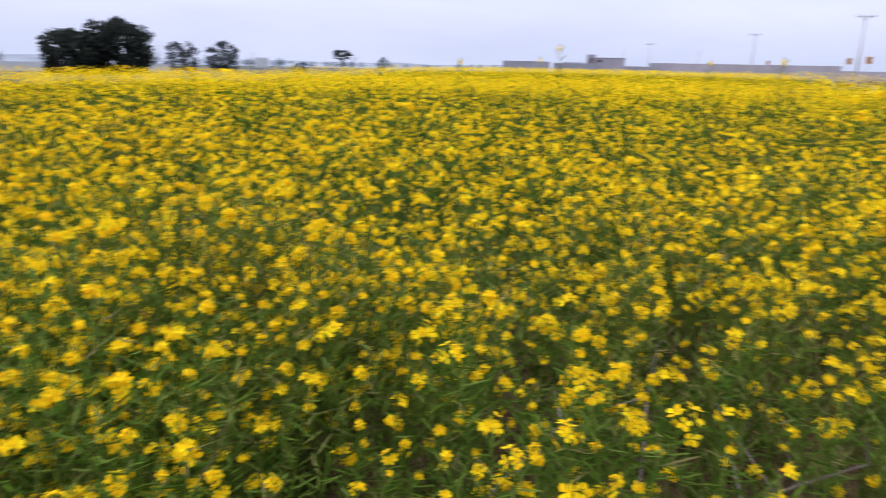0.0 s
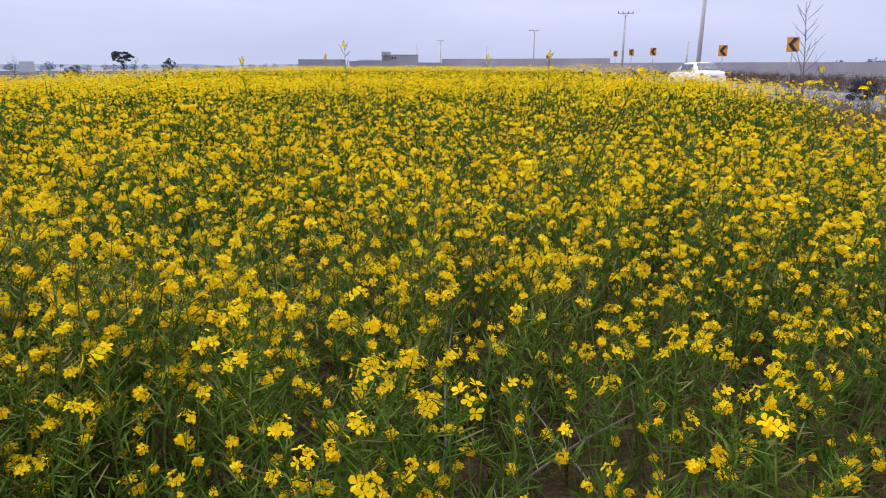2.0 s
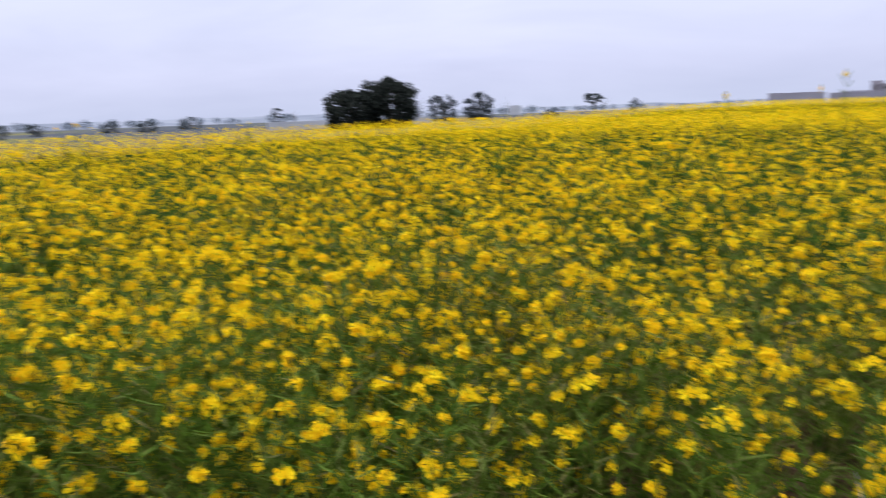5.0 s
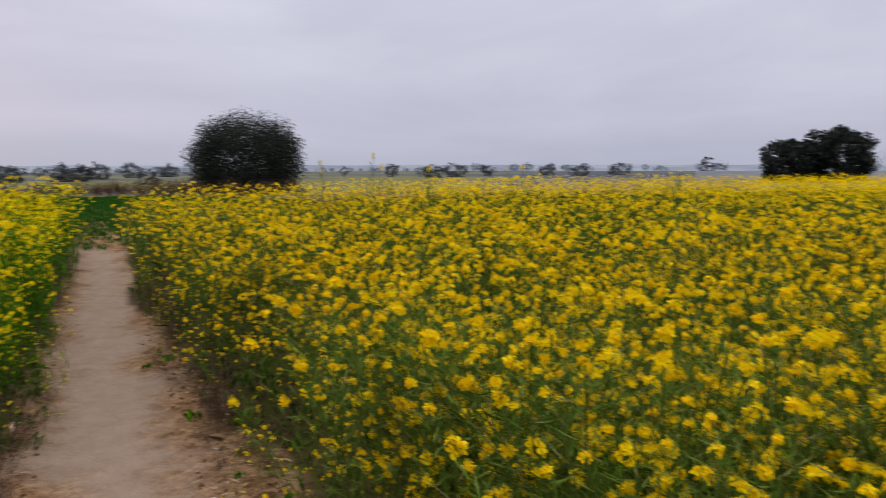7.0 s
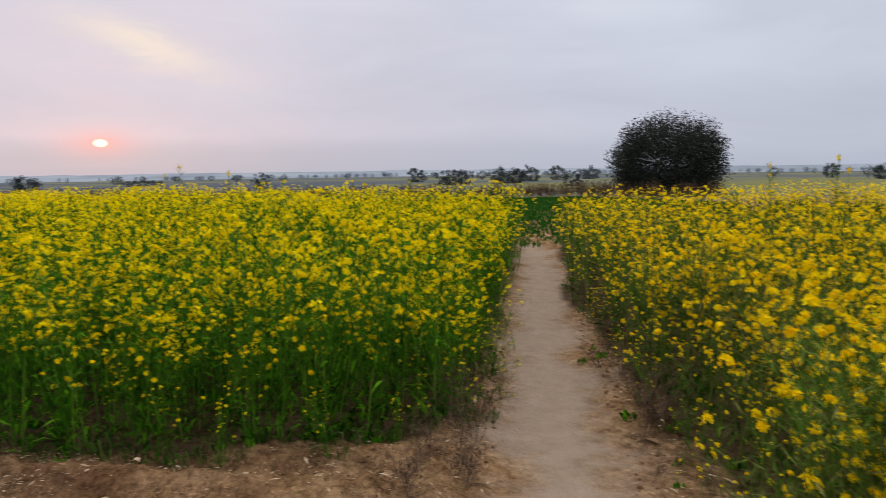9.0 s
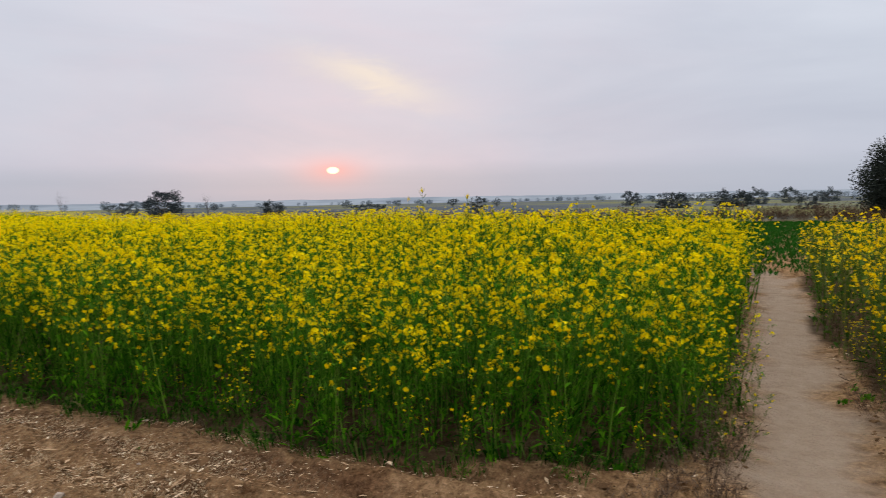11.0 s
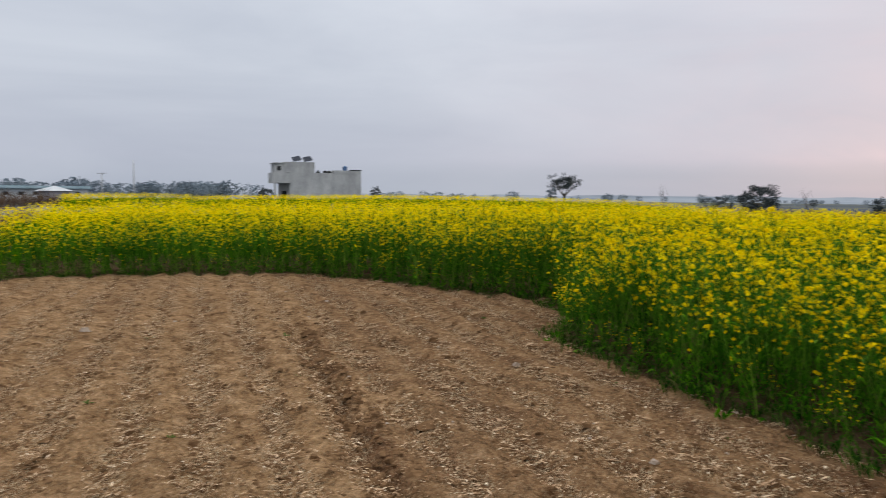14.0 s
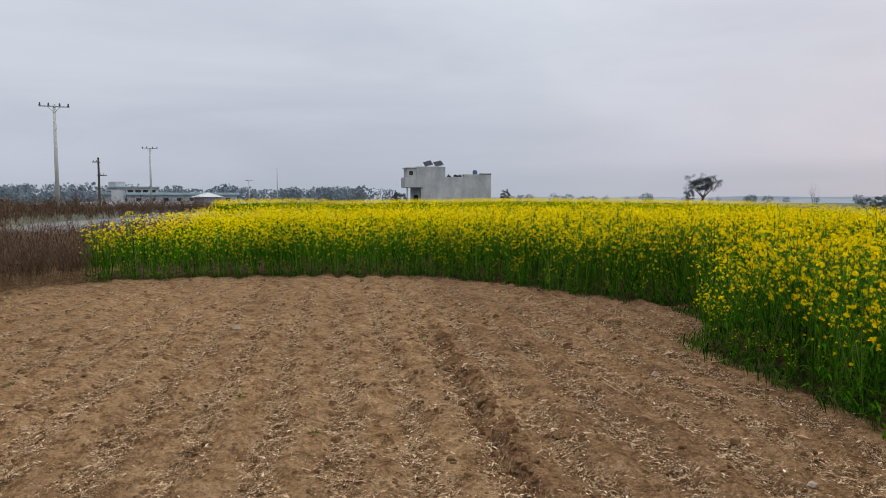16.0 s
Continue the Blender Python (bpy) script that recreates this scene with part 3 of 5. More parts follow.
def petals(g, c, n, size, r, slot, folded=False):
    """One four-petalled flower at c facing n."""
    n = np.asarray(n, float)
    n /= np.linalg.norm(n)
    a = np.cross(n, (0.2, 0.3, 0.93))
    a /= np.linalg.norm(a) + 1e-9
    b = np.cross(n, a)
    t0 = r.uniform(0, 6.28)
    if folded:
        v = [c + size * (math.cos(t0 + k * 1.5708) * a + math.sin(t0 + k * 1.5708) * b) + n * (size * 0.45 if k % 2 else 0) for k in range(4)]
        g.add(v, [(0, 1, 2, 3)], slot)
        return
    for k in range(4):
        t = t0 + k * 1.5708 + r.uniform(-0.15, 0.15)
        u = math.cos(t) * a + math.sin(t) * b
        w = -math.sin(t) * a + math.cos(t) * b
        s = size * r.uniform(0.85, 1.1)
        lift = n * s * r.uniform(0.1, 0.4)
        g.add([c + u * s * 0.1 - w * s * 0.08, c + u * s * 0.1 + w * s * 0.08, c + u * s * 0.62 + w * s * 0.40 + lift * 0.7, c + u * s * 0.62 - w * s * 0.40 + lift * 0.7,
               c + u * s * 1.0 + w * s * 0.22 + lift, c + u * s * 1.0 - w * s * 0.22 + lift], [(0, 1, 2, 3), (3, 2, 4, 5)], slot)


P_, B_, S_, D_, L_ = range(5)
SLOTS_A = [PETAL_A, BUD, STEM, POD, LEAF]
SLOTS_B = [PETAL, BUD, LUSHSTEM, LUSHSTEM, LUSH]


def raceme(r, lod, size=1.0):
    """A flower head round the origin, its stalk coming from below: open flowers in a loose dome, buds in the middle."""
    g = Geo()
    count = {0: int(r.integers(5, 12)), 1: int(r.integers(4, 10)), 2: int(r.integers(2, 5))}[lod]
    wide = size * r.uniform(0.010, 0.019) * (1.0 if lod < 2 else 1.3)
    for k in range(count):
        t, e = k * 2.4 + r.uniform(-0.5, 0.5), r.uniform(-0.9, 1.1)
        n = np.array((math.cos(t) * math.cos(e), math.sin(t) * math.cos(e), math.sin(e) + 0.35))
        c = np.array((math.cos(t) * math.cos(e), math.sin(t) * math.cos(e), 0.9 * math.sin(e))) * wide * r.uniform(0.55, 1.2)
        petals(g, c, n, size ** 0.5 * {0: r.uniform(0.0092, 0.0130), 1: r.uniform(0.0092, 0.0138), 2: r.uniform(0.011, 0.018)}[lod], r, P_, lod > 0)
    if lod == 0:
        for k in range(5):
            c = np.array((r.normal(0, 0.004), r.normal(0, 0.004), wide * 0.6 + r.uniform(0, 0.010)))
            tube(g, [c, c + (0, 0, 0.003), c + (0, 0, 0.006)], [0.0008, 0.0020, 0.0005], B_)
    elif lod == 1:
        petals(g, np.array((0, 0, wide * 0.8)), (0.2, 0.1, 1), 0.006, r, B_, True)
    return g


def head_size(r):
    """Many small heads, few large ones."""
    return 0.5 + 0.95 * r.uniform(0, 1) ** 1.9


def mustard(r, lod, tall=1.08, leafy_low=0.5, heads=7, low_heads=0.55, bias=0.75, lush=False, hero=False):
    """Pieces of a plant: a list of (name, Geo)."""
    out = []
    bend = r.normal(0, 0.07, 2)
    spine = lambda t: np.array((bend[0] * t * t, bend[1] * t * t, tall * t))
    g = Geo()
    steps = {0: 6, 1: 3, 2: 1}[lod]
    w = {0: 1.0, 1: 1.2, 2: 2.0}[lod]
    tube(g, [spine(k / steps) for k in range(steps + 1)], [w * (0.0044 - 0.0030 * k / steps) for k in range(steps + 1)], S_)
    if lush:
        for k in range(4):
            a, o = r.uniform(0, 6.28), r.uniform(0.03, 0.13)
            foot = np.array((math.cos(a) * o * 0.8, math.sin(a) * o * 0.8, 0))
            blade(g, foot, (math.cos(a) * 0.12, math.sin(a) * 0.12, 1), tall * r.uniform(0.55, 0.9), 0.008 if lod == 1 else 0.012, S_, 0.0, 1)
    out.append(["stem", g])
    for b in range(heads):
        br = Geo()
        if b == 0:
            tip, root, mid = spine(1.0), spine(0.8), spine(0.9)
        else:
            t = r.uniform(0.10, 0.72)
            root = spine(t)
            az = b * 2.4 + r.uniform(-0.5, 0.5)
            out_r = r.uniform(0.04, 0.22) * tall
            rise = tall * max(low_heads + (1.0 - low_heads) * r.uniform(0, 1) ** bias - t, 0.08)
            tip = root + np.array((math.cos(az) * out_r, math.sin(az) * out_r, rise))
            mid = root + np.array((math.cos(az) * out_r * 0.66, math.sin(az) * out_r * 0.66, rise * 0.42))
        if lod >= 1:
            blade(br, root, tip - root, np.linalg.norm(tip - root), 0.005 if lod == 1 else 0.008, S_, 0, 1)
        else:
            tube(br, [root, mid, tip], [0.0024, 0.0018, 0.0010], S_)
        # pods stand off the stalk below its flowers, the lowest the longest
        npods = {0: int(r.integers(12, 22)), 1: int(r.integers(5, 10)), 2: int(r.integers(1, 4))}[lod]
        a = r.uniform(0, 6.28)
        for k in range(npods):
            t = 0.06 + 0.86 * (k + r.uniform(0, 1)) / npods
            c = mid + (tip - mid) * t if b else root + (tip - root) * t
            a += 2.4 + r.uniform(-0.4, 0.4)
            up = r.uniform(0.05, 1.1)
            d = np.array((math.cos(a), math.sin(a), up))
            d /= np.linalg.norm(d)
            ln = r.uniform(0.036, 0.066) * (1.25 - 0.5 * t)
            if hero:
                bow = np.array((0, 0, ln * r.uniform(0.05, 0.25)))
                tube(br, [c, c + d * ln * 0.3, c + d * ln * 0.85 + bow * 0.7, c + d * ln * 1.1 + bow], [0.0006, 0.0021, 0.0020, 0.0004], D_)
            else:
                blade(br, c, d, ln * {0: 1.1, 1: 1.15, 2: 1.8}[lod], {0: 0.0058, 1: 0.0062, 2: 0.010}[lod], D_, -0.12, 1)
        out.append(["branch", br])
        hd = raceme(r, lod, head_size(r) * (1.2 if b == 0 else 1.0) * (1.15 if lush else 1.0))
        v, q, m = hd.arrays()
        h2 = Geo()
        h2.v, h2.q, h2.m, h2.n = [v + tip], [q], [m], len(v)
        out.append(["flower_head", h2])
    nleaf = int({0: 24, 1: 38, 2: 13}[lod] * (0.5 + leafy_low))
    for k in range(nleaf):
        t = r.uniform(0.02, 0.92) ** (1.3 if lush else 1.1)
        a = r.uniform(0, 6.28)
        d = np.array((math.cos(a), math.sin(a), r.uniform(0.1, 2.2)))
        lf = Geo()
        reach = r.uniform(0.0, 0.15) * (0.5 + t)
        start = spine(t) + np.array((math.cos(a + 1) * reach, math.sin(a + 1) * reach, 0)) if lod else spine(t)
        blade(lf, start, d, r.uniform(0.07, 0.19) * (1.1 - t * 0.5), r.uniform(0.008, 0.024) * (1.1 - t * 0.6) * {0: 0.42, 1: 1.1, 2: 2.0}[lod], L_, r.uniform(0.1, 0.6), {0: 2, 1: 1, 2: 1}[lod])
        out.append(["leaf", lf])
    return out


def merged(pieces):
    g = Geo()
    for _, p in pieces:
        v, q, m = p.arrays()
        g.v.append(v)
        g.q.append(q + g.n)
        g.m.append(m)
        g.n += len(v)
    return g.arrays()


def planted(name, label, category, spots, templates, materials, lean=0.10, scale=(0.9, 1.1), seed=1, zfun=height, sink=0.01, rich=None):
    """One mesh of many plants: every spot takes a template, turned, leaned and scaled."""
    r = np.random.default_rng(seed)
    if rich is None:
        pick = r.integers(0, len(templates), len(spots))
    else:
        share = np.clip(r.uniform(0, 1, len(spots)) * 0.75 + rich(spots[:, 0], spots[:, 1]), 0, 0.999)
        pick = (share * len(templates)).astype(int)
    V, Q, M, n = [], [], [], 0
    for k, (tv, tq, tm) in enumerate(templates):
        p = spots[pick == k]
        if not len(p):
            continue
        N = len(p)
        a, s = r.uniform(0, 6.28, N), r.uniform(*scale, N)
        if p.shape[1] > 2:
            s = s * p[:, 2]
        lx, ly = r.normal(0, lean, N), r.normal(0, lean, N)
        c, sn = np.cos(a), np.sin(a)
        x = tv[None, :, 0] * c[:, None] - tv[None, :, 1] * sn[:, None] + lx[:, None] * tv[None, :, 2]
        y = tv[None, :, 0] * sn[:, None] + tv[None, :, 1] * c[:, None] + ly[:, None] * tv[None, :, 2]
        z = np.repeat(tv[None, :, 2], N, 0)
        gz = zfun(p[:, 0], p[:, 1])
        v = np.stack([x * s[:, None] + p[:, :1], y * s[:, None] + p[:, 1:2], z * s[:, None] + gz[:, None] - sink], -1)
        V.append(v.reshape(-1, 3))
        Q.append((tq[None] + (np.arange(N) * len(tv))[:, None, None] + n).reshape(-1, tq.shape[1]))
        M.append(np.tile(tm, N))
        n += N * len(tv)
    me = mesh_from(name, np.concatenate(V), np.concatenate(Q), np.concatenate(M), materials)
    return thing(name, label, category, "stuff", data=me)


def spread(poly, step, seed, keep=None):
    """Jittered spots inside an outline."""
    r = np.random.default_rng(seed)
    xs, ys = [p[0] for p in poly], [p[1] for p in poly]
    gx, gy = np.meshgrid(np.arange(min(xs), max(xs), step), np.arange(min(ys), max(ys), step))
    x = gx.ravel() + r.uniform(-0.5, 0.5, gx.size) * step
    y = gy.ravel() + r.uniform(-0.5, 0.5, gx.size) * step
    ok = inside(poly, x + 0.10 * wave(x, y, 0.6, 31), y + 0.10 * wave(x, y, 0.6, 32))
    if keep is not None:
        ok &= keep(x, y)
    ok &= np.hypot((x + 1.6) / 1.0, (y - 4.05) / 1.5) > 0.28
    x, y = x[ok], y[ok]
    s = 1 + 0.07 * wave(x, y, 0.35, 41) + 0.05 * wave(x, y, 0.06, 42)
    return np.stack([x, y, s], 1)


NEAR, MID, WIDE, REMOTE = 2.9, 7.0, 14.0, 34.0
HERO = lambda x, y: (np.abs(x - 0.35) < 2.0) & (y < 1.75)
dist = lambda x, y: np.hypot(x, y)


def rich_a(x, y):
    """How freely the first bed flowers: greener towards its right front and in patches."""
    return 0.14 + 0.36 * smooth(0.6, -1.0, x) * smooth(9, 5, y) + 0.22 * wave(x, y, 0.22, 61) + 0.12 * wave(x, y, 0.05, 62) - 0.55 * np.exp(-(((x - 1.2) / 1.2) ** 2) - ((y - 1.3) / 0.9) ** 2) + 0.45 * np.exp(-(((x + 1.0) / 0.9) ** 2) - ((y - 1.6) / 1.1) ** 2) + 0.34 * np.exp(-(((x + 1.2) / 1.1) ** 2) - ((y - 2.4) / 1.4) ** 2)


def rich_b(x, y):
    return 0.2 + 0.16 * wave(x, y, 0.25, 63)


tA0 = [merged(mustard(np.random.default_rng(100 + k), 0, 0.98 + 0.04 * (k % 3), 0.9 - 0.06 * k, 5 + int(1.5 * k), 0.42)) for k in range(8)]
tA1 = [merged(mustard(np.random.default_rng(200 + k), 1, 1.0 + 0.04 * (k % 3), 0.7 - 0.06 * k, 11 + int(1.3 * k), 0.40, 0.75)) for k in range(8)]
tA2 = [merged(mustard(np.random.default_rng(300 + k), 2, 1.05 + 0.035 * (k % 3), 1.2 - 0.06 * k, 9 + k, 0.5)) for k in range(7)]
tB1 = [merged(mustard(np.random.default_rng(400 + k), 1, 1.03 + 0.04 * (k % 3), 1.3 - 0.06 * k, 11 + k, 0.36, 0.7, lush=True)) for k in range(7)]
tB2 = [merged(mustard(np.random.default_rng(500 + k), 2, 1.04 + 0.04 * (k % 3), 1.5 - 0.06 * k, 15 + k, 0.52, 0.7, lush=True)) for k in range(6)]


def far_clump(r, heads=26, blades=7, grow=1.0):
    g = Geo()
    for k in range(heads):
        c = np.array((r.normal(0, 0.24), r.normal(0, 0.24), 1.06 - 0.34 * r.uniform(0, 1) ** 1.5))
        n = (r.normal(0, 0.7), r.normal(0, 0.7), 1.0)
        petals(g, c, n, grow * (0.012 + 0.022 * r.uniform(0, 1) ** 2), r, P_, True)
    for k in range(blades):
        a = r.uniform(0, 6.28)
        blade(g, (r.normal(0, 0.22), r.normal(0, 0.22), 0.05), (math.cos(a) * 0.3, math.sin(a) * 0.3, 1), r.uniform(0.7, 0.9), 0.08, L_, 0.1, 1)
    return g.arrays()


tF = [far_clump(np.random.default_rng(600 + k)) for k in range(8)]
tR = [far_clump(np.random.default_rng(620 + k), 14, 4, 1.45) for k in range(8)]
FLOWERS = "yellow flowering mustard on thin green stems"
NEARFAR = "far yellow mustard in full bloom below a grey wall"
SWELL = "far yellow mustard on a gentle swell of land"
ring = lambda a, b: (lambda x, y: (dist(x, y) >= a) & (dist(x, y) < b) & seen(x, y))
planted("mustard_field", FLOWERS + ", dense bed beside the footpath", "mustard crop",
        spread(BED_A, 0.165, 1, lambda x, y: (dist(x, y) < NEAR) & seen(x, y) & ~HERO(x, y)), tA0, SLOTS_A, 0.16, (0.78, 1.12), 11, rich=rich_a)
planted("mustard_field", FLOWERS + ", dense bed beyond the footpath's edge", "mustard crop", spread(BED_A, 0.21, 2, ring(NEAR, MID)), tA1, SLOTS_A, 0.15, (0.76, 1.16), 12, rich=rich_a)
planted("mustard_field", FLOWERS + ", wide bed reaching towards the road", "mustard crop", spread(BED_A, 0.30, 3, ring(MID, WIDE)), tA2, SLOTS_A, 0.11, (0.8, 1.16), 13, rich=rich_a)
planted("mustard_field", NEARFAR, "mustard crop", spread(BED_A, 0.46, 4, ring(WIDE, REMOTE)), tF, SLOTS_A, 0.08, (0.85, 1.12), 14)
planted("mustard_field", NEARFAR, "mustard crop", spread(BED_A, 0.95, 8, ring(REMOTE, 200)), tR, SLOTS_A, 0.06, (0.9, 1.12), 18)
planted("mustard_field", "lush yellow mustard with deep green stems beside bare earth", "mustard crop", spread(BED_B, 0.19, 5, ring(0, MID + 1)), tB1, SLOTS_B, 0.14, (0.72, 1.14), 15, rich=rich_b)
planted("mustard_field", "lush yellow mustard bed rounding the ploughed earth", "mustard crop", spread(BED_B, 0.275, 6, ring(MID + 1, WIDE + 2)), tB2, SLOTS_B, 0.10, (0.8, 1.16), 16, rich=rich_b)
planted("mustard_field", SWELL, "mustard crop", spread(BED_B, 0.46, 7, ring(WIDE + 2, REMOTE)), tF, SLOTS_B, 0.08, (0.85, 1.1), 17)
planted("mustard_field", SWELL, "mustard crop", spread(BED_B, 1.15, 9, ring(REMOTE, 200)), tR, SLOTS_B, 0.06, (0.9, 1.1), 19)

# the crop stands fuller at its corner by the footpath
sp = spread([(-2.1, 1.3), (-1.5, 1.12), (-0.5, 1.05), (-0.35, 2.5), (-2.2, 2.8)], 0.17, 70)
sp[:, 2] *= 1.05
planted("mustard_field", FLOWERS + ", crowded with bloom", "mustard crop", sp, tA0[5:], SLOTS_A, 0.14, (0.9, 1.12), 69)

# a few plants that overtop the rest
TALL = lambda x, y: (dist(x, y) > 2.6) & (dist(x, y) < 9) & seen(x, y)
for poly, mats, tmpl, seed in ((BED_A, SLOTS_A, tA1, 71), (BED_B, SLOTS_B, tB1, 72)):
    sp = spread(poly, 1.25, seed, TALL)
    sp[:, 2] = np.random.default_rng(seed).uniform(0, 1, len(sp)) ** 3 * 0.34 + 1.06
    planted("mustard_field", "taller yellow mustard sprays overtopping the crop", "mustard crop", sp, tmpl, mats, 0.08, (0.95, 1.08), seed + 2)

# short outer plants that fill the beds' uneven edges down to the ground
for poly, line, mats, tmpl, seed in ((BED_A, BED_A[2:10], SLOTS_A, tA1, 75), (BED_B, BED_B[1:21], SLOTS_B, tB1, 76)):
    xs, ys = [p[0] for p in line], [p[1] for p in line]
    field = [(min(xs) - 1, min(ys) - 1), (max(xs) + 1, min(ys) - 1), (max(xs) + 1, max(ys) + 1), (min(xs) - 1, max(ys) + 1)]
    sp = spread(field, 0.25 if poly is BED_A else 0.30, seed, lambda x, y: (away(line, x, y) < 0.10 + 0.16 * inside(poly, x, y) + 0.10 * wave(x, y, 0.7, seed)) & (away(PATH, x, y) > 0.40))
    sp[:, 2] = np.random.default_rng(seed).uniform(0.28, 0.66, len(sp))
    planted("mustard_field", "short outer mustard plants along the bed's uneven edge", "mustard crop", sp, tmpl, mats, 0.22, (0.9, 1.1), seed + 2)

# a full row along the far front of the lush bed
FRONT = BED_B[12:22]
sp = spread([(-8.5, -16), (1.5, -16), (1.5, -6.5), (-8.5, -6.5)], 0.2, 79, lambda x, y: inside(BED_B, x, y) & (away(FRONT, x, y) < 0.35))
planted("mustard_field", "lush mustard front row with crowded green stems", "mustard crop", sp, tB1[:4], SLOTS_B, 0.10, (0.75, 1.1), 80)


# ------------------------------------------------------------------ single mustard plants at the bed's front edge
def mustard_thing(seed, tall, heads):
    r = np.random.default_rng(seed)
    plant = thing("mustard_plant", "flowering mustard plant with thin green stems and pods", "mustard plant", group="front row of mustard")
    for name, g in mustard(r, 0, tall, 0.5, heads, 0.42, hero=True):
        v, q, m = g.arrays()
        ob = new(name, mesh_from(name, v, q, m, SLOTS_A))
        ob.parent = plant
    return plant


def front_row():
    r = np.random.default_rng(77)
    spots = spread(BED_A, 0.17, 1, HERO)
    kinds = [mustard_thing(900 + k, 0.97 + 0.04 * (k % 3), 4 + int(1.3 * k)) for k in range(8)]
    for k, (x, y, s) in enumerate(spots):
        m = pose(x, y, float(height(x, y)) - 0.01, math.degrees(r.normal(0, 0.15)), math.degrees(r.normal(0, 0.15)), r.uniform(0, 360))
        pick = int(np.clip(r.uniform(0, 1) * 0.75 + rich_a(x, y), 0, 0.999) * len(kinds))
        ob = kinds[k] if k < len(kinds) else copy_thing(kinds[pick], m)
        ob.matrix_basis = m @ Matrix.Scale(s * r.uniform(0.85, 1.06) * (0.84 if dist(x, y) < 1.35 else 1.0), 4)


front_row()


def path_sprigs():
    """Short sprigs with a few flowers at the footpath's edge."""
    r = np.random.default_rng(78)
    first = None
    for x, y, s in ((-3.15, 1.42, 0.42), (-2.95, 1.25, 0.3), (-2.75, 1.5, 0.45), (-3.4, 1.55, 0.38), (-2.5, 1.4, 0.5), (-3.75, 1.62, 0.4), (-4.35, 1.62, 0.35), (-4.5, 0.72, 0.35), (-5.1, 0.85, 0.4), (-5.6, 1.98, 0.4), (-4.2, 0.55, 0.42), (-4.75, 0.78, 0.5), (-5.45, 0.98, 0.46), (-4.0, 0.15, 0.4), (-4.02, -0.35, 0.34), (-6.2, 1.2, 0.5), (-3.55, 1.5, 0.55), (-4.75, 1.72, 0.5), (-2.25, 1.3, 0.42)):
        m = pose(x, y, float(height(x, y)) - 0.01, r.normal(0, 14), r.normal(0, 14), r.uniform(0, 360))
        if first is None:
            first = ob = mustard_thing(950, 1.0, 5)
            tagged(ob, "short mustard sprig with few flowers beside the footpath", "mustard plant", "sprigs along the footpath")
        else:
            ob = copy_thing(first, m)
        ob.matrix_basis = m @ Matrix.Scale(s, 4)


path_sprigs()


def dry_stalk(x, y, turn, lean, length, seed):
    """A dead stalk of last season, bent and thick, with stubs of twigs."""
    r = np.random.default_rng(seed)
    ob = thing("dry_stalk", "dead grey-brown stalk leaning among the mustard stems", "dry stalk", group="dead stalks in the mustard")
    pts, p, a = [], np.zeros(3), radians(lean)
    for k in range(6):
        pts.append(p.copy())
        p = p + np.array((math.sin(a), r.normal(0, 0.12), math.cos(a))) * length / 5
        a += r.uniform(-0.05, 0.28)
    g = Geo()
    tube(g, pts, [0.0048, 0.0044, 0.0040, 0.0035, 0.0028, 0.0016], 0, 5)
    v, q, m = g.arrays()
    new("stem", mesh_from("stem", v, q, m, [STALK], True)).parent = ob
    for k in range(4):
        c = pts[2 + k % 4]
        g = Geo()
        d = np.array((r.normal(0, 1), r.normal(0, 1), r.uniform(0.1, 1.0)))
        tube(g, [c, c + d / np.linalg.norm(d) * r.uniform(0.06, 0.16)], [0.0028, 0.0008], 0, 3)
        v, q, m = g.arrays()
        new("twig", mesh_from("twig", v, q, m, [STALK])).parent = ob
    ob.matrix_basis = pose(x, y, float(height(x, y)) - 0.02, 0, 0, turn)


for k, (x, y, turn, lean, length) in enumerate(((-0.22, 1.30, 20, 25, 0.95), (-0.42, 1.12, 200, 40, 0.7), (0.02, 1.18, 150, 35, 0.8), (0.40, 1.6, 60, 18, 0.95), (0.85, 1.75, 230, 35, 0.85),
                                               (-0.75, 1.7, 80, 20, 1.0), (0.55, 1.9, 300, 30, 1.0), (1.15, 1.5, 120, 35, 0.9), (0.12, 1.65, 260, 15, 1.05), (-1.0, 1.35, 330, 40, 0.8))):
    dry_stalk(x, y, turn, lean, length, 1000 + k)


def tall_sprays():
    """Lone sprays that rise above the skyline of the bed."""
    first = None
    for k, (az, d, z) in enumerate(((88.2, 4.4, 1.57), (80.9, 4.8, 1.66), (66.2, 4.2, 1.60), (70.9, 5.4, 1.59), (46.6, 4.6, 1.52), (57.3, 5.0, 1.50), (-170.0, 6.2, 1.58), (-166.6, 6.6, 1.56), (147.5, 5.2, 1.60), (143.0, 4.4, 1.52), (150.6, 6.0, 1.56))):
        x, y = at(az, d)
        m = pose(x, y, float(height(x, y)) - 0.01, 0, 0, 77.0 * k)
        if first is None:
            first = ob = mustard_thing(960, 1.0, 3)
            tagged(ob, "tall lone mustard spray rising above the crop", "mustard plant", "sprays above the crop")
        else:
            ob = copy_thing(first, m)
        ob.matrix_basis = m @ Matrix.Diagonal((0.8, 0.8, z, 1))


tall_sprays()


# ------------------------------------------------------------------ low growth: wheat, dry weeds, hedges
def tuft(r, n, h, spread_r, width, slot=0, droop=0.2, steps=2):
    g = Geo()
    for k in range(n):
        a = r.uniform(0, 6.28)
        p = (r.normal(0, spread_r), r.normal(0, spread_r), 0)
        blade(g, p, (math.cos(a) * 0.35, math.sin(a) * 0.35, 1), h * r.uniform(0.6, 1.1), width, slot, droop, steps)
    return g.arrays()


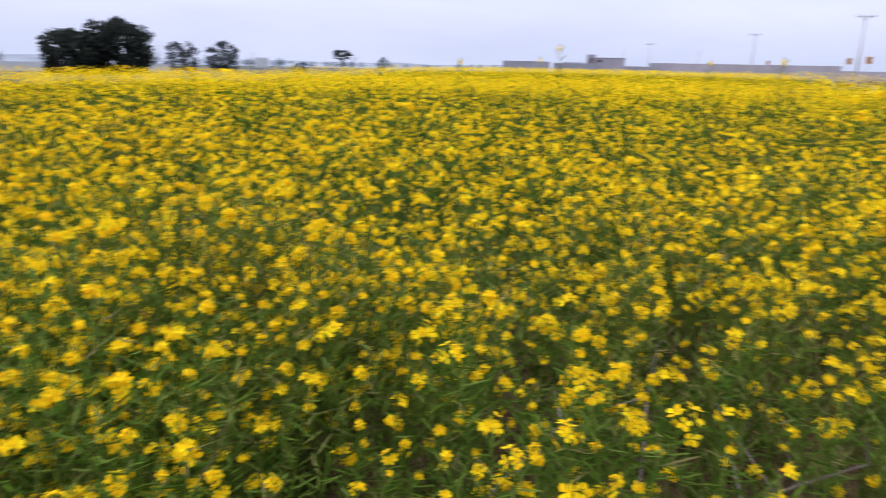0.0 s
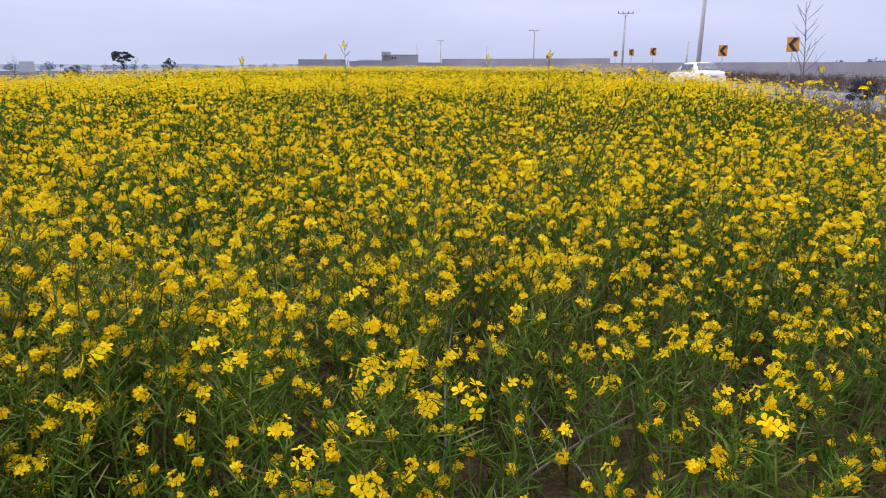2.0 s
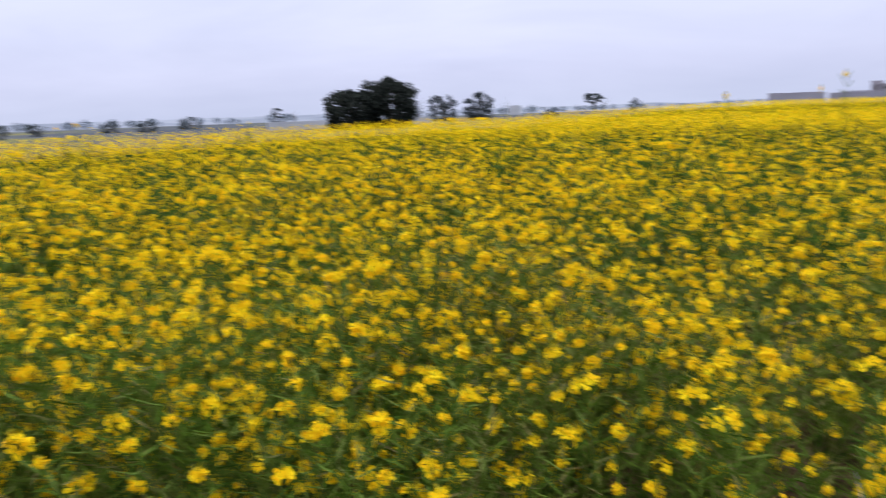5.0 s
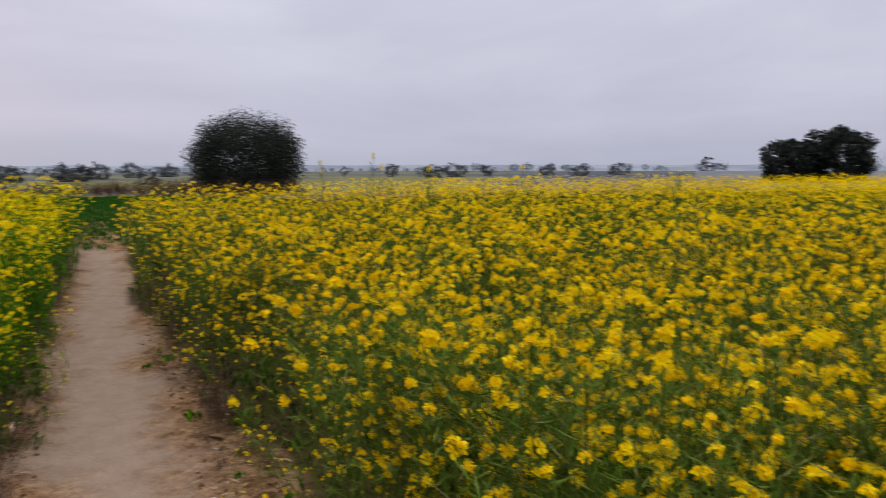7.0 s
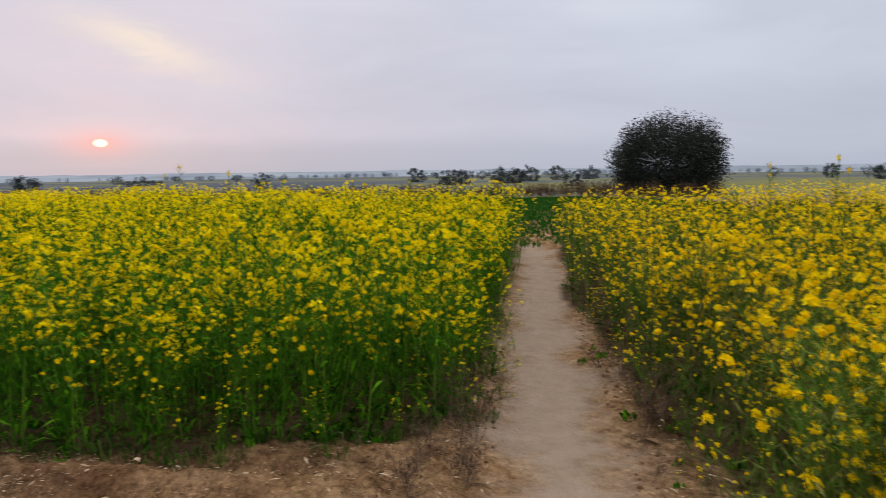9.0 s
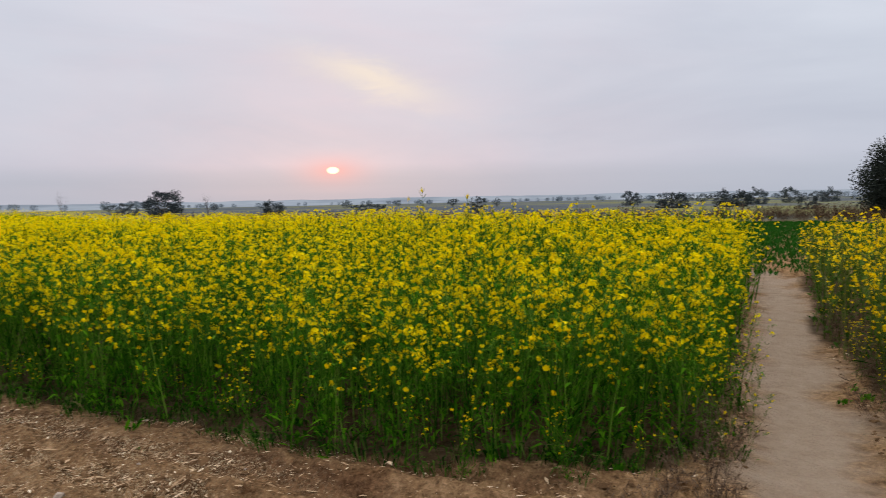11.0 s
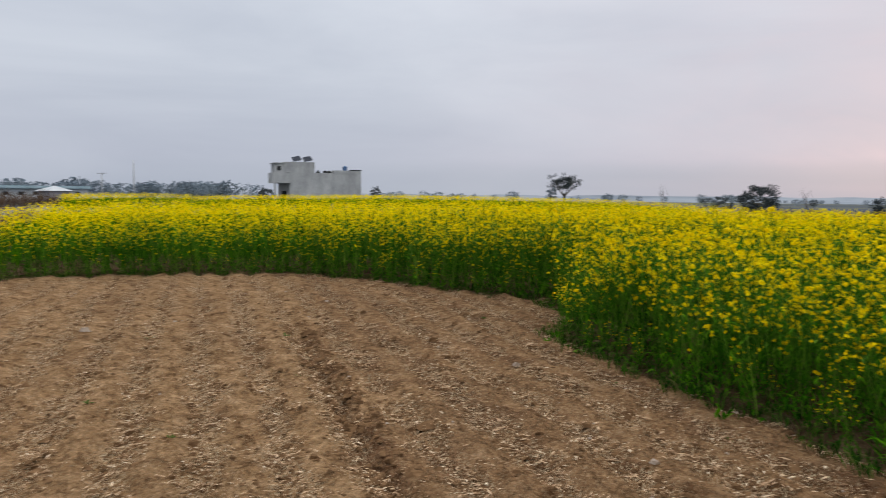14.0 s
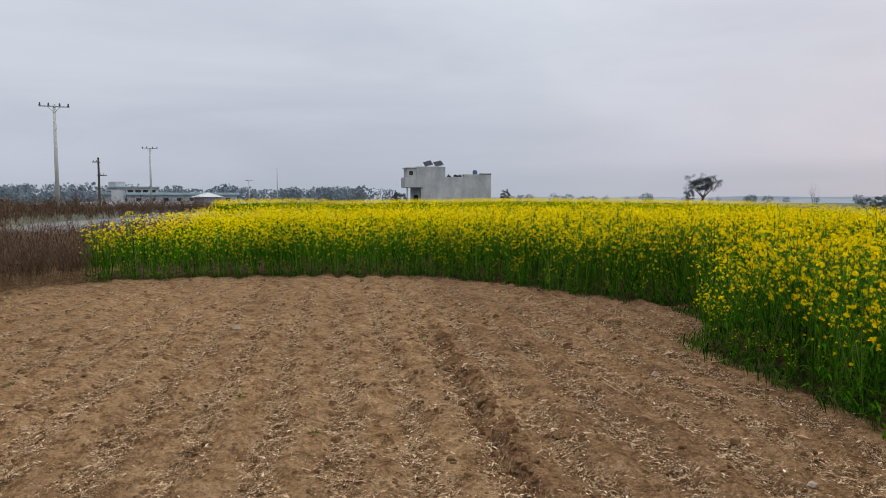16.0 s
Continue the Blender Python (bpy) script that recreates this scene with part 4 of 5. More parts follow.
def weed(r, h, stems=5, twigs=5, width=0.011):
    """A dry branching weed of thin stalks."""
    g = Geo()
    for k in range(stems):
        a, o = r.uniform(0, 6.28), r.uniform(0.1, 0.55) * h
        foot = np.array((r.normal(0, 0.06) * h, r.normal(0, 0.06) * h, 0))
        top = np.array((math.cos(a) * o, math.sin(a) * o, h * r.uniform(0.5, 1.0)))
        blade(g, foot, top - foot, np.linalg.norm(top - foot), width * 0.8, 0, 0.08, 1)
        for j in range(twigs):
            c = foot + (top - foot) * r.uniform(0.3, 0.98)
            d = np.array((r.normal(0, 1), r.normal(0, 1), r.uniform(0.0, 1.4)))
            blade(g, c, d, r.uniform(0.12, 0.32) * h, width, 0, 0.1, 1)
    return g.arrays()


WHEATBED = [(-14.2, 3.0), (-15.0, 8.0), (-30, 16), (-44, 14), (-44, 2), (-36, -4), (-18, -1.5)]
planted("wheat_field", "short dark green young wheat beyond the footpath", "wheat crop", spread(WHEATBED, 0.34, 21), [tuft(np.random.default_rng(k), 10, 0.19, 0.12, 0.036, 0, 0.2, 1) for k in range(4)], [WHEAT], 0.1, (0.8, 1.2), 22)
HEDGE = [(-43, -30), (-45, 0), (-44, 12), (-38, 18), (-41, 22), (-50, 18), (-52, -30)]
planted("brush_hedge", "low brown dry brush along the wheat's far edge", "brush", spread(HEDGE, 0.72, 23), [weed(np.random.default_rng(30 + k), 0.95, 8, 9, 0.028) for k in range(4)], [DRY], 0.1, (0.6, 1.2), 24)
VERGE = [(0.35, -14.7), (3.0, -12.4), (9.5, -12), (9.0, -17), (3.5, -26), (0.5, -25), (-1.0, -19.5)]
planted("dry_weeds", "brown dry weeds on the road's verge", "weeds", spread(VERGE, 0.31, 25, lambda x, y: dist(x, y) < 20), [weed(np.random.default_rng(40 + k), 1.05, 11, 18, 0.0085) for k in range(5)], [DRY], 0.15, (0.6, 1.1), 26)
LOWVERGE = [(4.5, -19), (7.5, -19), (1.0, -30), (-5.0, -42), (-15, -64), (-30, -104), (-13, -95), (-6.6, -50), (-2.6, -29), (-0.8, -20)]
planted("dry_weeds", "low brown dry weeds beside the asphalt", "weeds", spread(LOWVERGE, 0.55, 26, lambda x, y: away(ROAD, x, y) > 3.3), [weed(np.random.default_rng(45 + k), 0.62, 8, 6, 0.02) for k in range(4)], [DRY], 0.15, (0.6, 1.2), 27)
FARVERGE = [(13, -30), (9, -34), (3, -46), (-6, -66), (-22, -108), (-34, -150), (30, -150), (40, -60)]
planted("dry_weeds", "brown dry scrub across the road", "weeds", spread(FARVERGE, 1.4, 27, lambda x, y: dist(x, y) < 95), [weed(np.random.default_rng(50 + k), 1.55, 9, 7, 0.04) for k in range(4)], [DRY], 0.15, (0.5, 1.2), 28)
NVERGE = [(22, 20), (20, 12), (28, 6), (50, 40), (62, 84), (46, 84), (33, 52), (29.5, 40)]
NVERGE2 = [(9, 8.5), (17, 9), (19.2, 15.5), (22.6, 31), (33.5, 62), (40, 84), (37, 86), (30.5, 60), (21.5, 33), (19, 26), (14.5, 17.5)]
planted("dry_weeds", "reddish brown dry weeds behind the curve signs", "weeds", spread(NVERGE, 1.3, 29, lambda x, y: away(ROAD, x, y) > 4.0), [weed(np.random.default_rng(60 + k), 0.95, 7, 5, 0.03) for k in range(4)], [DRY], 0.15, (0.5, 1.15), 30)
planted("dry_weeds", "thin dry weeds between mustard and road", "weeds", spread(NVERGE2, 0.5, 31, lambda x, y: away(ROAD, x, y) > 3.4), [weed(np.random.default_rng(66 + k), 0.6, 6, 7, 0.015) for k in range(4)], [DRY], 0.15, (0.5, 1.15), 32)


def path_side(x, y):
    d = away(PATH, x, y)
    return (d > 0.42) & (d < 0.85) & (x < -3.2)


PATHBOX = [(-13, 0), (-13, 5), (-3, 3), (-3, -0.5)]
planted("path_weeds", "small withered brown weeds along the footpath", "weeds", spread(PATHBOX, 0.20, 33, path_side), [weed(np.random.default_rng(70 + k), 0.30, 9, 11, 0.0048) for k in range(4)], [DRY], 0.2, (0.5, 1.3), 34)
planted("path_weeds", "small green weeds at the bed's foot", "weeds",
        spread([(-7, -9), (-7, 2.2), (-2.4, 2.2), (-3.6, -1), (-4.6, -5)], 0.42, 35, lambda x, y: (away(BED_B + BED_B[:1], x, y) < 0.28) | (away(BED_A[:9], x, y) < 0.3)),
        [tuft(np.random.default_rng(80 + k), 9, 0.16, 0.03, 0.028, 0, 0.5) for k in range(4)], [LUSH], 0.2, (0.4, 1.2), 36)


planted("path_weeds", "low leafy green growth at the lush bed's foot", "weeds",
        spread([(-8, -16), (1, -16), (1, 1.5), (-8, 1.5)], 0.13, 37, lambda x, y: (away(BED_B[2:21], x, y) < 0.20 + 0.1 * wave(x, y, 0.8, 38)) & (away(PATH, x, y) > 0.4)),
        [tuft(np.random.default_rng(85 + k), 11, 0.24, 0.06, 0.014, 0, 0.5, 1) for k in range(4)], [LEAF], 0.2, (0.4, 1.2), 39)


# ------------------------------------------------------------------ clods, stones and straw on the earth
def lump(r, flat=0.6):
    """A rough clod: a jittered block that narrows upwards."""
    v = [(sx, sy, -0.2) for sx, sy in ((-1, -1), (1, -1), (1, 1), (-1, 1))] + [(0.55 * sx, 0.55 * sy, flat) for sx, sy in ((-1, -1), (1, -1), (1, 1), (-1, 1))]
    v = np.array(v, float) + r.normal(0, 0.2, (8, 3)) * (1, 1, 0.7)
    q = [(4, 5, 6, 7), (0, 1, 5, 4), (1, 2, 6, 5), (2, 3, 7, 6), (3, 0, 4, 7)]
    return v, np.array(q), np.zeros(5, int)


def flake(r):
    g = Geo()
    a = r.uniform(0, 6.28)
    blade(g, (0, 0, r.uniform(0.1, 0.6)), (math.cos(a), math.sin(a), r.uniform(-0.1, 0.35)), r.uniform(0.9, 3.2), r.uniform(0.28, 0.75), 0, 0.1, 1)
    return g.arrays()


SOIL = [(-4.2, -0.2), (-0.5, -0.6), (4, -3), (9, -13), (0, -15.5), (-7, -14), (-7.6, -8), (-5.5, -5.6), (-4.4, -2)]
bare = lambda x, y: ~inside(BED_B, x, y) & ~inside(BED_A, x, y) & (away(PATH, x, y) > 0.35)


def scatter(name, label, category, poly, count, size, templates, mats, seed, rows=False, rise=0.0, limit=0.62):
    r = np.random.default_rng(seed)
    xs, ys = [p[0] for p in poly], [p[1] for p in poly]
    x, y = r.uniform(min(xs), max(xs), count), r.uniform(min(ys), max(ys), count)
    ok = inside(poly, x, y) & bare(x, y) & (dist(x, y) < 3.5 + 12.5 * r.uniform(0, 1, count) ** 0.6)
    if rows:
        across = x * FURROW[1] - y * FURROW[0] + 0.05 * wave(x, y, 0.3, 5)
        ok &= (np.sin(across * 6.283 / 0.46 + 2.5) + 0.6 * wave(x, y, 0.9, 91) + 0.7 * wave(x, y, 3.3, 92) + r.normal(0, 0.75, count)) > limit
    if rows:
        ok &= r.uniform(0, 1, count) > 0.9 * smooth(-2.6, -1.3, y)
    x, y = x[ok], y[ok]
    s = size * np.exp(r.normal(0, 0.42, len(x)))
    planted(name, label, category, np.stack([x, y, s], 1), templates, mats, 0.2, (0.8, 1.2), seed + 1, sink=rise)


lumps = [lump(np.random.default_rng(k)) for k in range(8)]
flakes = [flake(np.random.default_rng(20 + k)) for k in range(12)]
scatter("earth_clods", "small brown clods of ploughed earth", "clods", SOIL, 25000, 0.0075, lumps, [CLOD], 51)
scatter("earth_clods", "dark broken clods along the furrows", "clods", SOIL, 120000, 0.0095, lumps, [CLOD], 52, True, 0.001, 0.7)
scatter("straw_litter", "pale bits of chopped straw along the furrows", "straw", SOIL, 900000, 0.0105, flakes, [STRAW], 53, True, -0.010, 0.42)
scatter("earth_clods", "larger broken clods turned up along the furrows", "clods", SOIL, 42000, 0.015, lumps, [CLOD], 48, True, 0.005, 0.85)
RUT = [tuple(FURROW * a + np.array((FURROW[1], -FURROW[0])) * c) for a, c in ((2.0, 0.8), (9.0, 0.8), (9.0, 1.1), (2.0, 1.1))]
scatter("earth_clods", "dark crumbly clods beside the wheel rut", "clods", RUT, 6500, 0.014, lumps, [CLOD], 50)
scatter("pebbles", "pale small stones on the earth", "stones", SOIL, 500, 0.008, lumps, [STONE], 55)
scatter("earth_clods", "crumbs of dry earth along the footpath's edge", "clods", [(-9, 0.5), (-9, 2.6), (-3, 1.7), (-1, 0.8), (-1, -1.5), (-3, -0.3)], 5000, 0.009, lumps, [CLOD], 57)
scatter("straw_litter", "fallen dry stalks at the footpath's edge", "straw", [(-9, 0.5), (-9, 2.6), (-3, 1.7), (-1, 0.8), (-1, -2.5), (-4.3, -2)], 6000, 0.016, flakes, [STRAW], 59, False, -0.006)
for px, py, ps in ((-1.5, -8.97, 0.045), (-4.4, -5.2, 0.03), (-3.4, -2.9, 0.022)):
    v, q, m = lump(np.random.default_rng(int(-py * 10)))
    st = thing("stone", "pale fist-sized stone lying on ploughed earth", "stone", data=mesh_from("stone", v * ps, q, m, [STONE]))
    st.matrix_basis = pose(px, py, float(height(px, py)) + 0.35 * ps)


def seedling(x, y, s, seed):
    r = np.random.default_rng(seed)
    plant = thing("seedling", "small green weed seedling on bare earth", "weed", group="seedlings on the ploughed earth")
    for k in range(6):
        g = Geo()
        a = k * 1.05 + r.uniform(-0.3, 0.3)
        blade(g, (0, 0, 0), (math.cos(a), math.sin(a), r.uniform(0.4, 1.2)), 0.065 * s, 0.017 * s, 0, 0.4, 3)
        v, q, m = g.arrays()
        ob = new("leaf", mesh_from("leaf", v, q, m, [LEAF]))
        ob.parent = plant
    plant.matrix_basis = pose(x, y, float(height(x, y)) - 0.005)


for k, (x, y, s) in enumerate([(-3.17, -7.49, 1.3), (-5.64, -7.19, 1.4), (-4.67, -4.3, 0.8), (-2.0, -8.3, 1.2), (-1.0, -5.9, 0.9), (1.5, -11.5, 1.6), (-1.3, -4.9, 0.8), (-2.6, -5.9, 0.7), (-4.2, -2.95, 0.7), (0.6, -7.2, 0.9), (-5.0, -3.6, 0.9), (-4.75, -3.0, 0.9)]):
    seedling(x, y, s, 700 + k)


# ------------------------------------------------------------------ trees
def limb(g, p, d, length, radius, depth, r, tips, slot=0):
    pts, rad = [np.array(p, float)], [radius]
    d = np.array(d, float)
    for k in range(3):
        d = d / np.linalg.norm(d) + r.normal(0, 0.16, 3)
        pts.append(pts[-1] + d / np.linalg.norm(d) * length / 3)
        rad.append(radius * (1 - 0.2 * (k + 1)))
    tube(g, pts, rad, slot, 6 if depth > 1 else 3)
    if depth == 0:
        tips.append(pts[-1])
        return
    for k in range(3 if depth > 1 else 4):
        a = r.uniform(0, 6.28)
        nd = d / np.linalg.norm(d) * 0.8 + np.array((math.cos(a), math.sin(a), r.uniform(-0.1, 0.5))) * 0.75
        limb(g, pts[-1 if k else -2], nd, length * r.uniform(0.55, 0.8), rad[-1] * 0.75, depth - 1, r, tips, slot)


def tree(az, d, top, half, label, leaves=2500, seed=1, name="tree", mat=CROWN, low=0.12, trunk_share=0.3, bark=BARK, flatten=1.0, gaps=0.75, size=None, rough_edge=1.0):
    """A tree at that heading and distance; top: degrees of elevation at its top, half: degrees of half its width."""
    r = np.random.default_rng(seed)
    x, y = at(az, d)
    z0 = float(height(x, y))
    h = max(1.55 + d * math.tan(radians(top)) - z0, 1.0)
    w = d * math.tan(radians(half))
    ob = thing(name, label, "tree")
    ob.matrix_basis = pose(x, y, z0 - 0.05)
    g, tips = Geo(), []
    for k in range(4 if leaves else 5):
        a = k * 1.57 + r.uniform(0, 1)
        limb(g, (0, 0, h * trunk_share * 0.8), (math.cos(a) * w / h * 1.3, math.sin(a) * w / h * 1.3, 1.0), h * 0.36, h * 0.022, 2 if leaves else 3, r, tips)
    tube(g, [(0, 0, 0), (0.02 * h, 0, h * trunk_share * 0.5), (0, 0.01 * h, h * trunk_share)], [h * 0.05, h * 0.04, h * 0.034], 0, 7)
    v, q, m = g.arrays()
    reach = np.abs(v[:, :2]).max() + 1e-6
    v[:, :2] *= min(1.0, w * 0.85 / reach)
    v[:, 2] *= min(1.0, h * 0.93 / v[:, 2].max())
    part_ob = new("trunk", mesh_from("trunk", v, q, m, [bark]))
    part_ob.parent = ob
    if leaves:
        # clumps of leaves over the crown, denser outside, with gaps
        nc = max(14, leaves // 45)
        cs = []
        while len(cs) < nc:
            p = r.uniform(-1, 1, 3)
            n = np.linalg.norm(p)
            if 0.35 < n < 1:
                p = p / n * (0.45 + 0.5 * r.uniform(0, 1) ** gaps)
                cs.append(p)
        cs = np.array(cs)
        zc, zh = h * (1 + low) / 2, h * (1 - low) / 2
        # uneven outline
        f = 1 + rough_edge * 0.13 * np.sin(3 * np.arctan2(cs[:, 1], cs[:, 0]) + seed) + rough_edge * 0.12 * np.sin(5 * cs[:, 2] + 2 * cs[:, 0] + seed)
        cs = cs * f[:, None] * 0.85
        cs[:, :2] *= 1 + 0.3 * np.clip(cs[:, 2:], 0, 1)
        cs[:, 2] = np.where(cs[:, 2] < 0, cs[:, 2] * 0.95, cs[:, 2] * flatten)
        C = np.stack([cs[:, 0] * w, cs[:, 1] * w, zc + cs[:, 2] * zh], 1)
        per = max(3, leaves // nc)
        cr = 0.19 * min(w, zh * 1.3)
        ball = r.normal(0, 1, (nc, per, 3))
        ball *= (r.uniform(0, 1, (nc, per, 1)) ** 0.4) / np.linalg.norm(ball, axis=2, keepdims=True)
        P = (C[:, None, :] + ball * np.array((cr, cr, cr * 0.75))).reshape(-1, 3)
        P[:, 2] = np.clip(P[:, 2], 0.04 * h, None)
        N = len(P)
        s = (size or 0.0195 * (w + h) * math.sqrt(2500 / max(leaves, 300)) ** 0.7) * r.uniform(0.6, 1.3, N)
        A = r.normal(0, 1, (N, 3))
        A /= np.linalg.norm(A, axis=1)[:, None]
        Bv = np.cross(A, r.normal(0, 1, (N, 3)))
        Bv /= np.linalg.norm(Bv, axis=1)[:, None]
        A, Bv = A * s[:, None], Bv * s[:, None] * 0.55
        V = np.stack([P - A, P - Bv, P + A, P + Bv], 1).reshape(-1, 3)
        Q = np.arange(N * 4).reshape(-1, 4)
        co = new("crown", mesh_from("crown", V, Q, np.zeros(N), [mat]))
        co.parent = ob
    return ob


DARK = "dark green broad bushy tree standing beyond the mustard"
tree(156.6, 50, 4.3, 4.7, "dark rounded bushy tree standing beside green wheat", 60000, 3, low=-0.25, trunk_share=0.18, gaps=0.42, size=0.068, rough_edge=0.5)
tree(113.3, 76, 2.9, 2.5, DARK, 9000, 5, low=-0.3, trunk_share=0.2, gaps=0.4, rough_edge=0.6, size=0.2)
tree(116.2, 75, 2.2, 2.4, DARK, 7000, 6, low=-0.3, trunk_share=0.2, gaps=0.4, rough_edge=0.6, size=0.2)
FAR = "small dark field tree far across the plain"
for az, d, top, half, n in ((109.1, 110, 1.25, 1.2, 900), (106.4, 105, 1.45, 1.25, 900), (94.6, 170, 0.42, 0.45, 400), (121.8, 120, 0.75, 0.5, 400),
                            (-148.9, 95, 1.0, 1.45, 1500), (-146.2, 115, -0.1, 1.3, 700), (-156.8, 75, -0.08, 1.0, 900), (-120.3, 130, 0.7, 0.5, 500),
                            (175.7, 130, 0.15, 0.75, 600), (172.7, 95, 0.1, 1.5, 900), (168.5, 100, 0.15, 1.6, 900), (166.8, 120, 0.2, 0.9, 600), (164.7, 140, 0.15, 0.8, 500), (162.2, 150, 0.1, 0.9, 500), (163.6, 80, -0.3, 0.8, 500),
                            (145.6, 130, 0.1, 0.6, 500), (142.4, 110, -0.05, 0.8, 500), (140.7, 120, 0.2, 1.0, 600), (138.1, 140, 0.1, 0.7, 500), (133.5, 150, 0.05, 0.7, 400), (131.0, 130, 0.0, 0.9, 500), (128.0, 160, 0.1, 0.9, 400),
                            (-112.0, 120, 0.5, 0.7, 500), (-164, 120, -0.5, 1.6, 700), (100.9, 90, 0.0, 0.7, 400), (45.0, 30, -0.75, 1.0, 700)):
    # Haze goes into the leaf colour: farther trees take the paler, bluer one.
    tree(az, d, top + 0.12, half * 1.12, FAR, int(n * 4.5), int(abs(az) * 10), mat=DIM if d < 111 else HAZED, low=-0.3, trunk_share=0.25, gaps=0.5, rough_edge=0.6)
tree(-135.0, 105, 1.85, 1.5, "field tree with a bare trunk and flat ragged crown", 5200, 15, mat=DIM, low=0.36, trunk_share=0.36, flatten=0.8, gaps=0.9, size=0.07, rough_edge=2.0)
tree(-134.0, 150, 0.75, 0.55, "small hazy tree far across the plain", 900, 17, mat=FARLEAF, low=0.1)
tree(97.6, 150, 0.98, 0.95, "small umbrella-shaped tree on a thin trunk", 2200, 18, mat=HAZED, low=0.45, trunk_share=0.5, flatten=0.7, gaps=0.5)
tree(96.9, 152, 0.75, 0.5, "bare thin tree far across the plain", 0, 16, bark=TWIG)
BARE = "leafless thin grey tree on the plain"
for az, d, top, half in ((-142.3, 80, 1.25, 0.6), (-152.0, 95, 0.9, 1.0), (-172.4, 55, 0.45, 0.9), (111.0, 100, 1.3, 0.9), (104.3, 105, 1.0, 0.8), (-88.8, 150, 1.3, 0.5), (-90.6, 155, 1.2, 0.5), (-92.0, 160, 1.0, 0.5), (120.5, 110, 0.55, 0.6)):
    tree(az, d, top, half, BARE, 0, int(abs(az) * 7), bark=TWIG, trunk_share=0.2)
tree(-172.4, 54, 0.2, 0.75, "half-bare dark bush behind the mustard", 1500, 19, low=0.2, trunk_share=0.2, size=0.035)


def dead_weed(az, d, top):
    """A tall dead weed: one thin stem with fine twigs that rise from it."""
    r = np.random.default_rng(48)
    x, y = at(az, d)
    z0 = float(height(x, y))
    h = 1.55 + d * math.tan(radians(top)) - z0
    ob = thing("dead_weed", "tall leafless dry weed with fine rising twigs", "weed")
    ob.matrix_basis = pose(x, y, z0 - 0.03, 0, 3, az)
    spine = lambda t: np.array((0.02 * h * math.sin(3 * t), 0.05 * h * t * t, h * t))
    g = Geo()
    tube(g, [spine(k / 6) for k in range(7)], [0.016 * (1 - 0.13 * k) for k in range(7)], 0, 5)
    v, q, m = g.arrays()
    new("stem", mesh_from("stem", v, q, m, [TWIG], True)).parent = ob
    for k in range(26):
        t = 0.28 + 0.68 * k / 26
        a = 2.4 * k
        ln = h * (0.20 - 0.13 * t) * r.uniform(0.8, 1.3)
        d2 = np.array((math.cos(a) * 0.7, math.sin(a) * 0.9, 1.0))
        c = spine(t)
        g = Geo()
        mid = c + d2 * ln * 0.5 + np.array((0, 0, -0.05 * ln))
        tube(g, [c, mid, c + d2 * ln], [0.006, 0.005, 0.003], 0, 3)
        e = mid + (d2 + r.normal(0, 0.5, 3)) * ln * 0.3
        tube(g, [mid, e], [0.004, 0.002], 0, 3)
        v, q, m = g.arrays()
        new("twig", mesh_from("twig", v, q, m, [TWIG])).parent = ob


dead_weed(48.45, 15.0, 4.25)


def far_woods(name, label, spans, seed, mat=FARLEAF):
    """Rows of small far trees: spans of heading, distance, lowest and highest top, and count."""
    r = np.random.default_rng(seed)
    g = Geo()
    for a0, a1, d, lo, hi, n in spans:
        for k in range(n):
            az, dd = r.uniform(a0, a1), d * r.uniform(0.85, 1.2)
            x, y = at(az, dd)
            z0 = float(lie(x, y))
            top = 1.55 + dd * math.tan(radians(r.uniform(lo, hi)))
            h = max(top - z0, 2.0)
            w = h * r.uniform(0.35, 0.8)
            N = 200
            P = r.normal(0, 1, (N, 3))
            P /= np.linalg.norm(P, axis=1)[:, None]
            P *= r.uniform(0.5, 1.0, (N, 1))
            P = P * (w, w, h * 0.45) + (x, y, z0 + h * 0.52)
            s = 0.085 * w * r.uniform(0.6, 1.5, N)
            A = r.normal(0, 1, (N, 3))
            A /= np.linalg.norm(A, axis=1)[:, None]
            B = np.cross(A, r.normal(0, 1, (N, 3)))
            B /= np.linalg.norm(B, axis=1)[:, None]
            A, B = A * s[:, None], B * s[:, None]
            g.add(np.stack([P - A, P - B, P + A, P + B], 1).reshape(-1, 3), np.arange(N * 4).reshape(-1, 4), 0)
            tube(g, [(x, y, z0 - 0.2), (x, y, z0 + h * 0.5)], [0.05 * h, 0.03 * h], 0)
    v, q, m = g.arrays()
    thing(name, label, "trees", "stuff", data=mesh_from(name, v, q, m, [mat]))


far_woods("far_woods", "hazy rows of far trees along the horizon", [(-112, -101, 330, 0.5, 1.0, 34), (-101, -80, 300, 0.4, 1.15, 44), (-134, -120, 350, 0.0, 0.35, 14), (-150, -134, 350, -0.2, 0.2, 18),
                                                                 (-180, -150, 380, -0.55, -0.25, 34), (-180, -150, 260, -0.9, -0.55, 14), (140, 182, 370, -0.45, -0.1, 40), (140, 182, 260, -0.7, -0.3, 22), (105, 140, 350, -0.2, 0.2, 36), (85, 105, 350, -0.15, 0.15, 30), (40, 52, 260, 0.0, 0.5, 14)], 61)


far_woods("scrub_trees", "scattered dark scrub trees on the plain", [(140, 180, 170, -0.75, -0.25, 8), (182, 215, 170, -0.95, -0.5, 7), (140, 150, 110, -0.7, -0.3, 3)], 63, HAZED)
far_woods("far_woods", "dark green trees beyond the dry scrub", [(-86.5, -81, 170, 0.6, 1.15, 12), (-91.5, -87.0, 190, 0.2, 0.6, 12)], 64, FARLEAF)


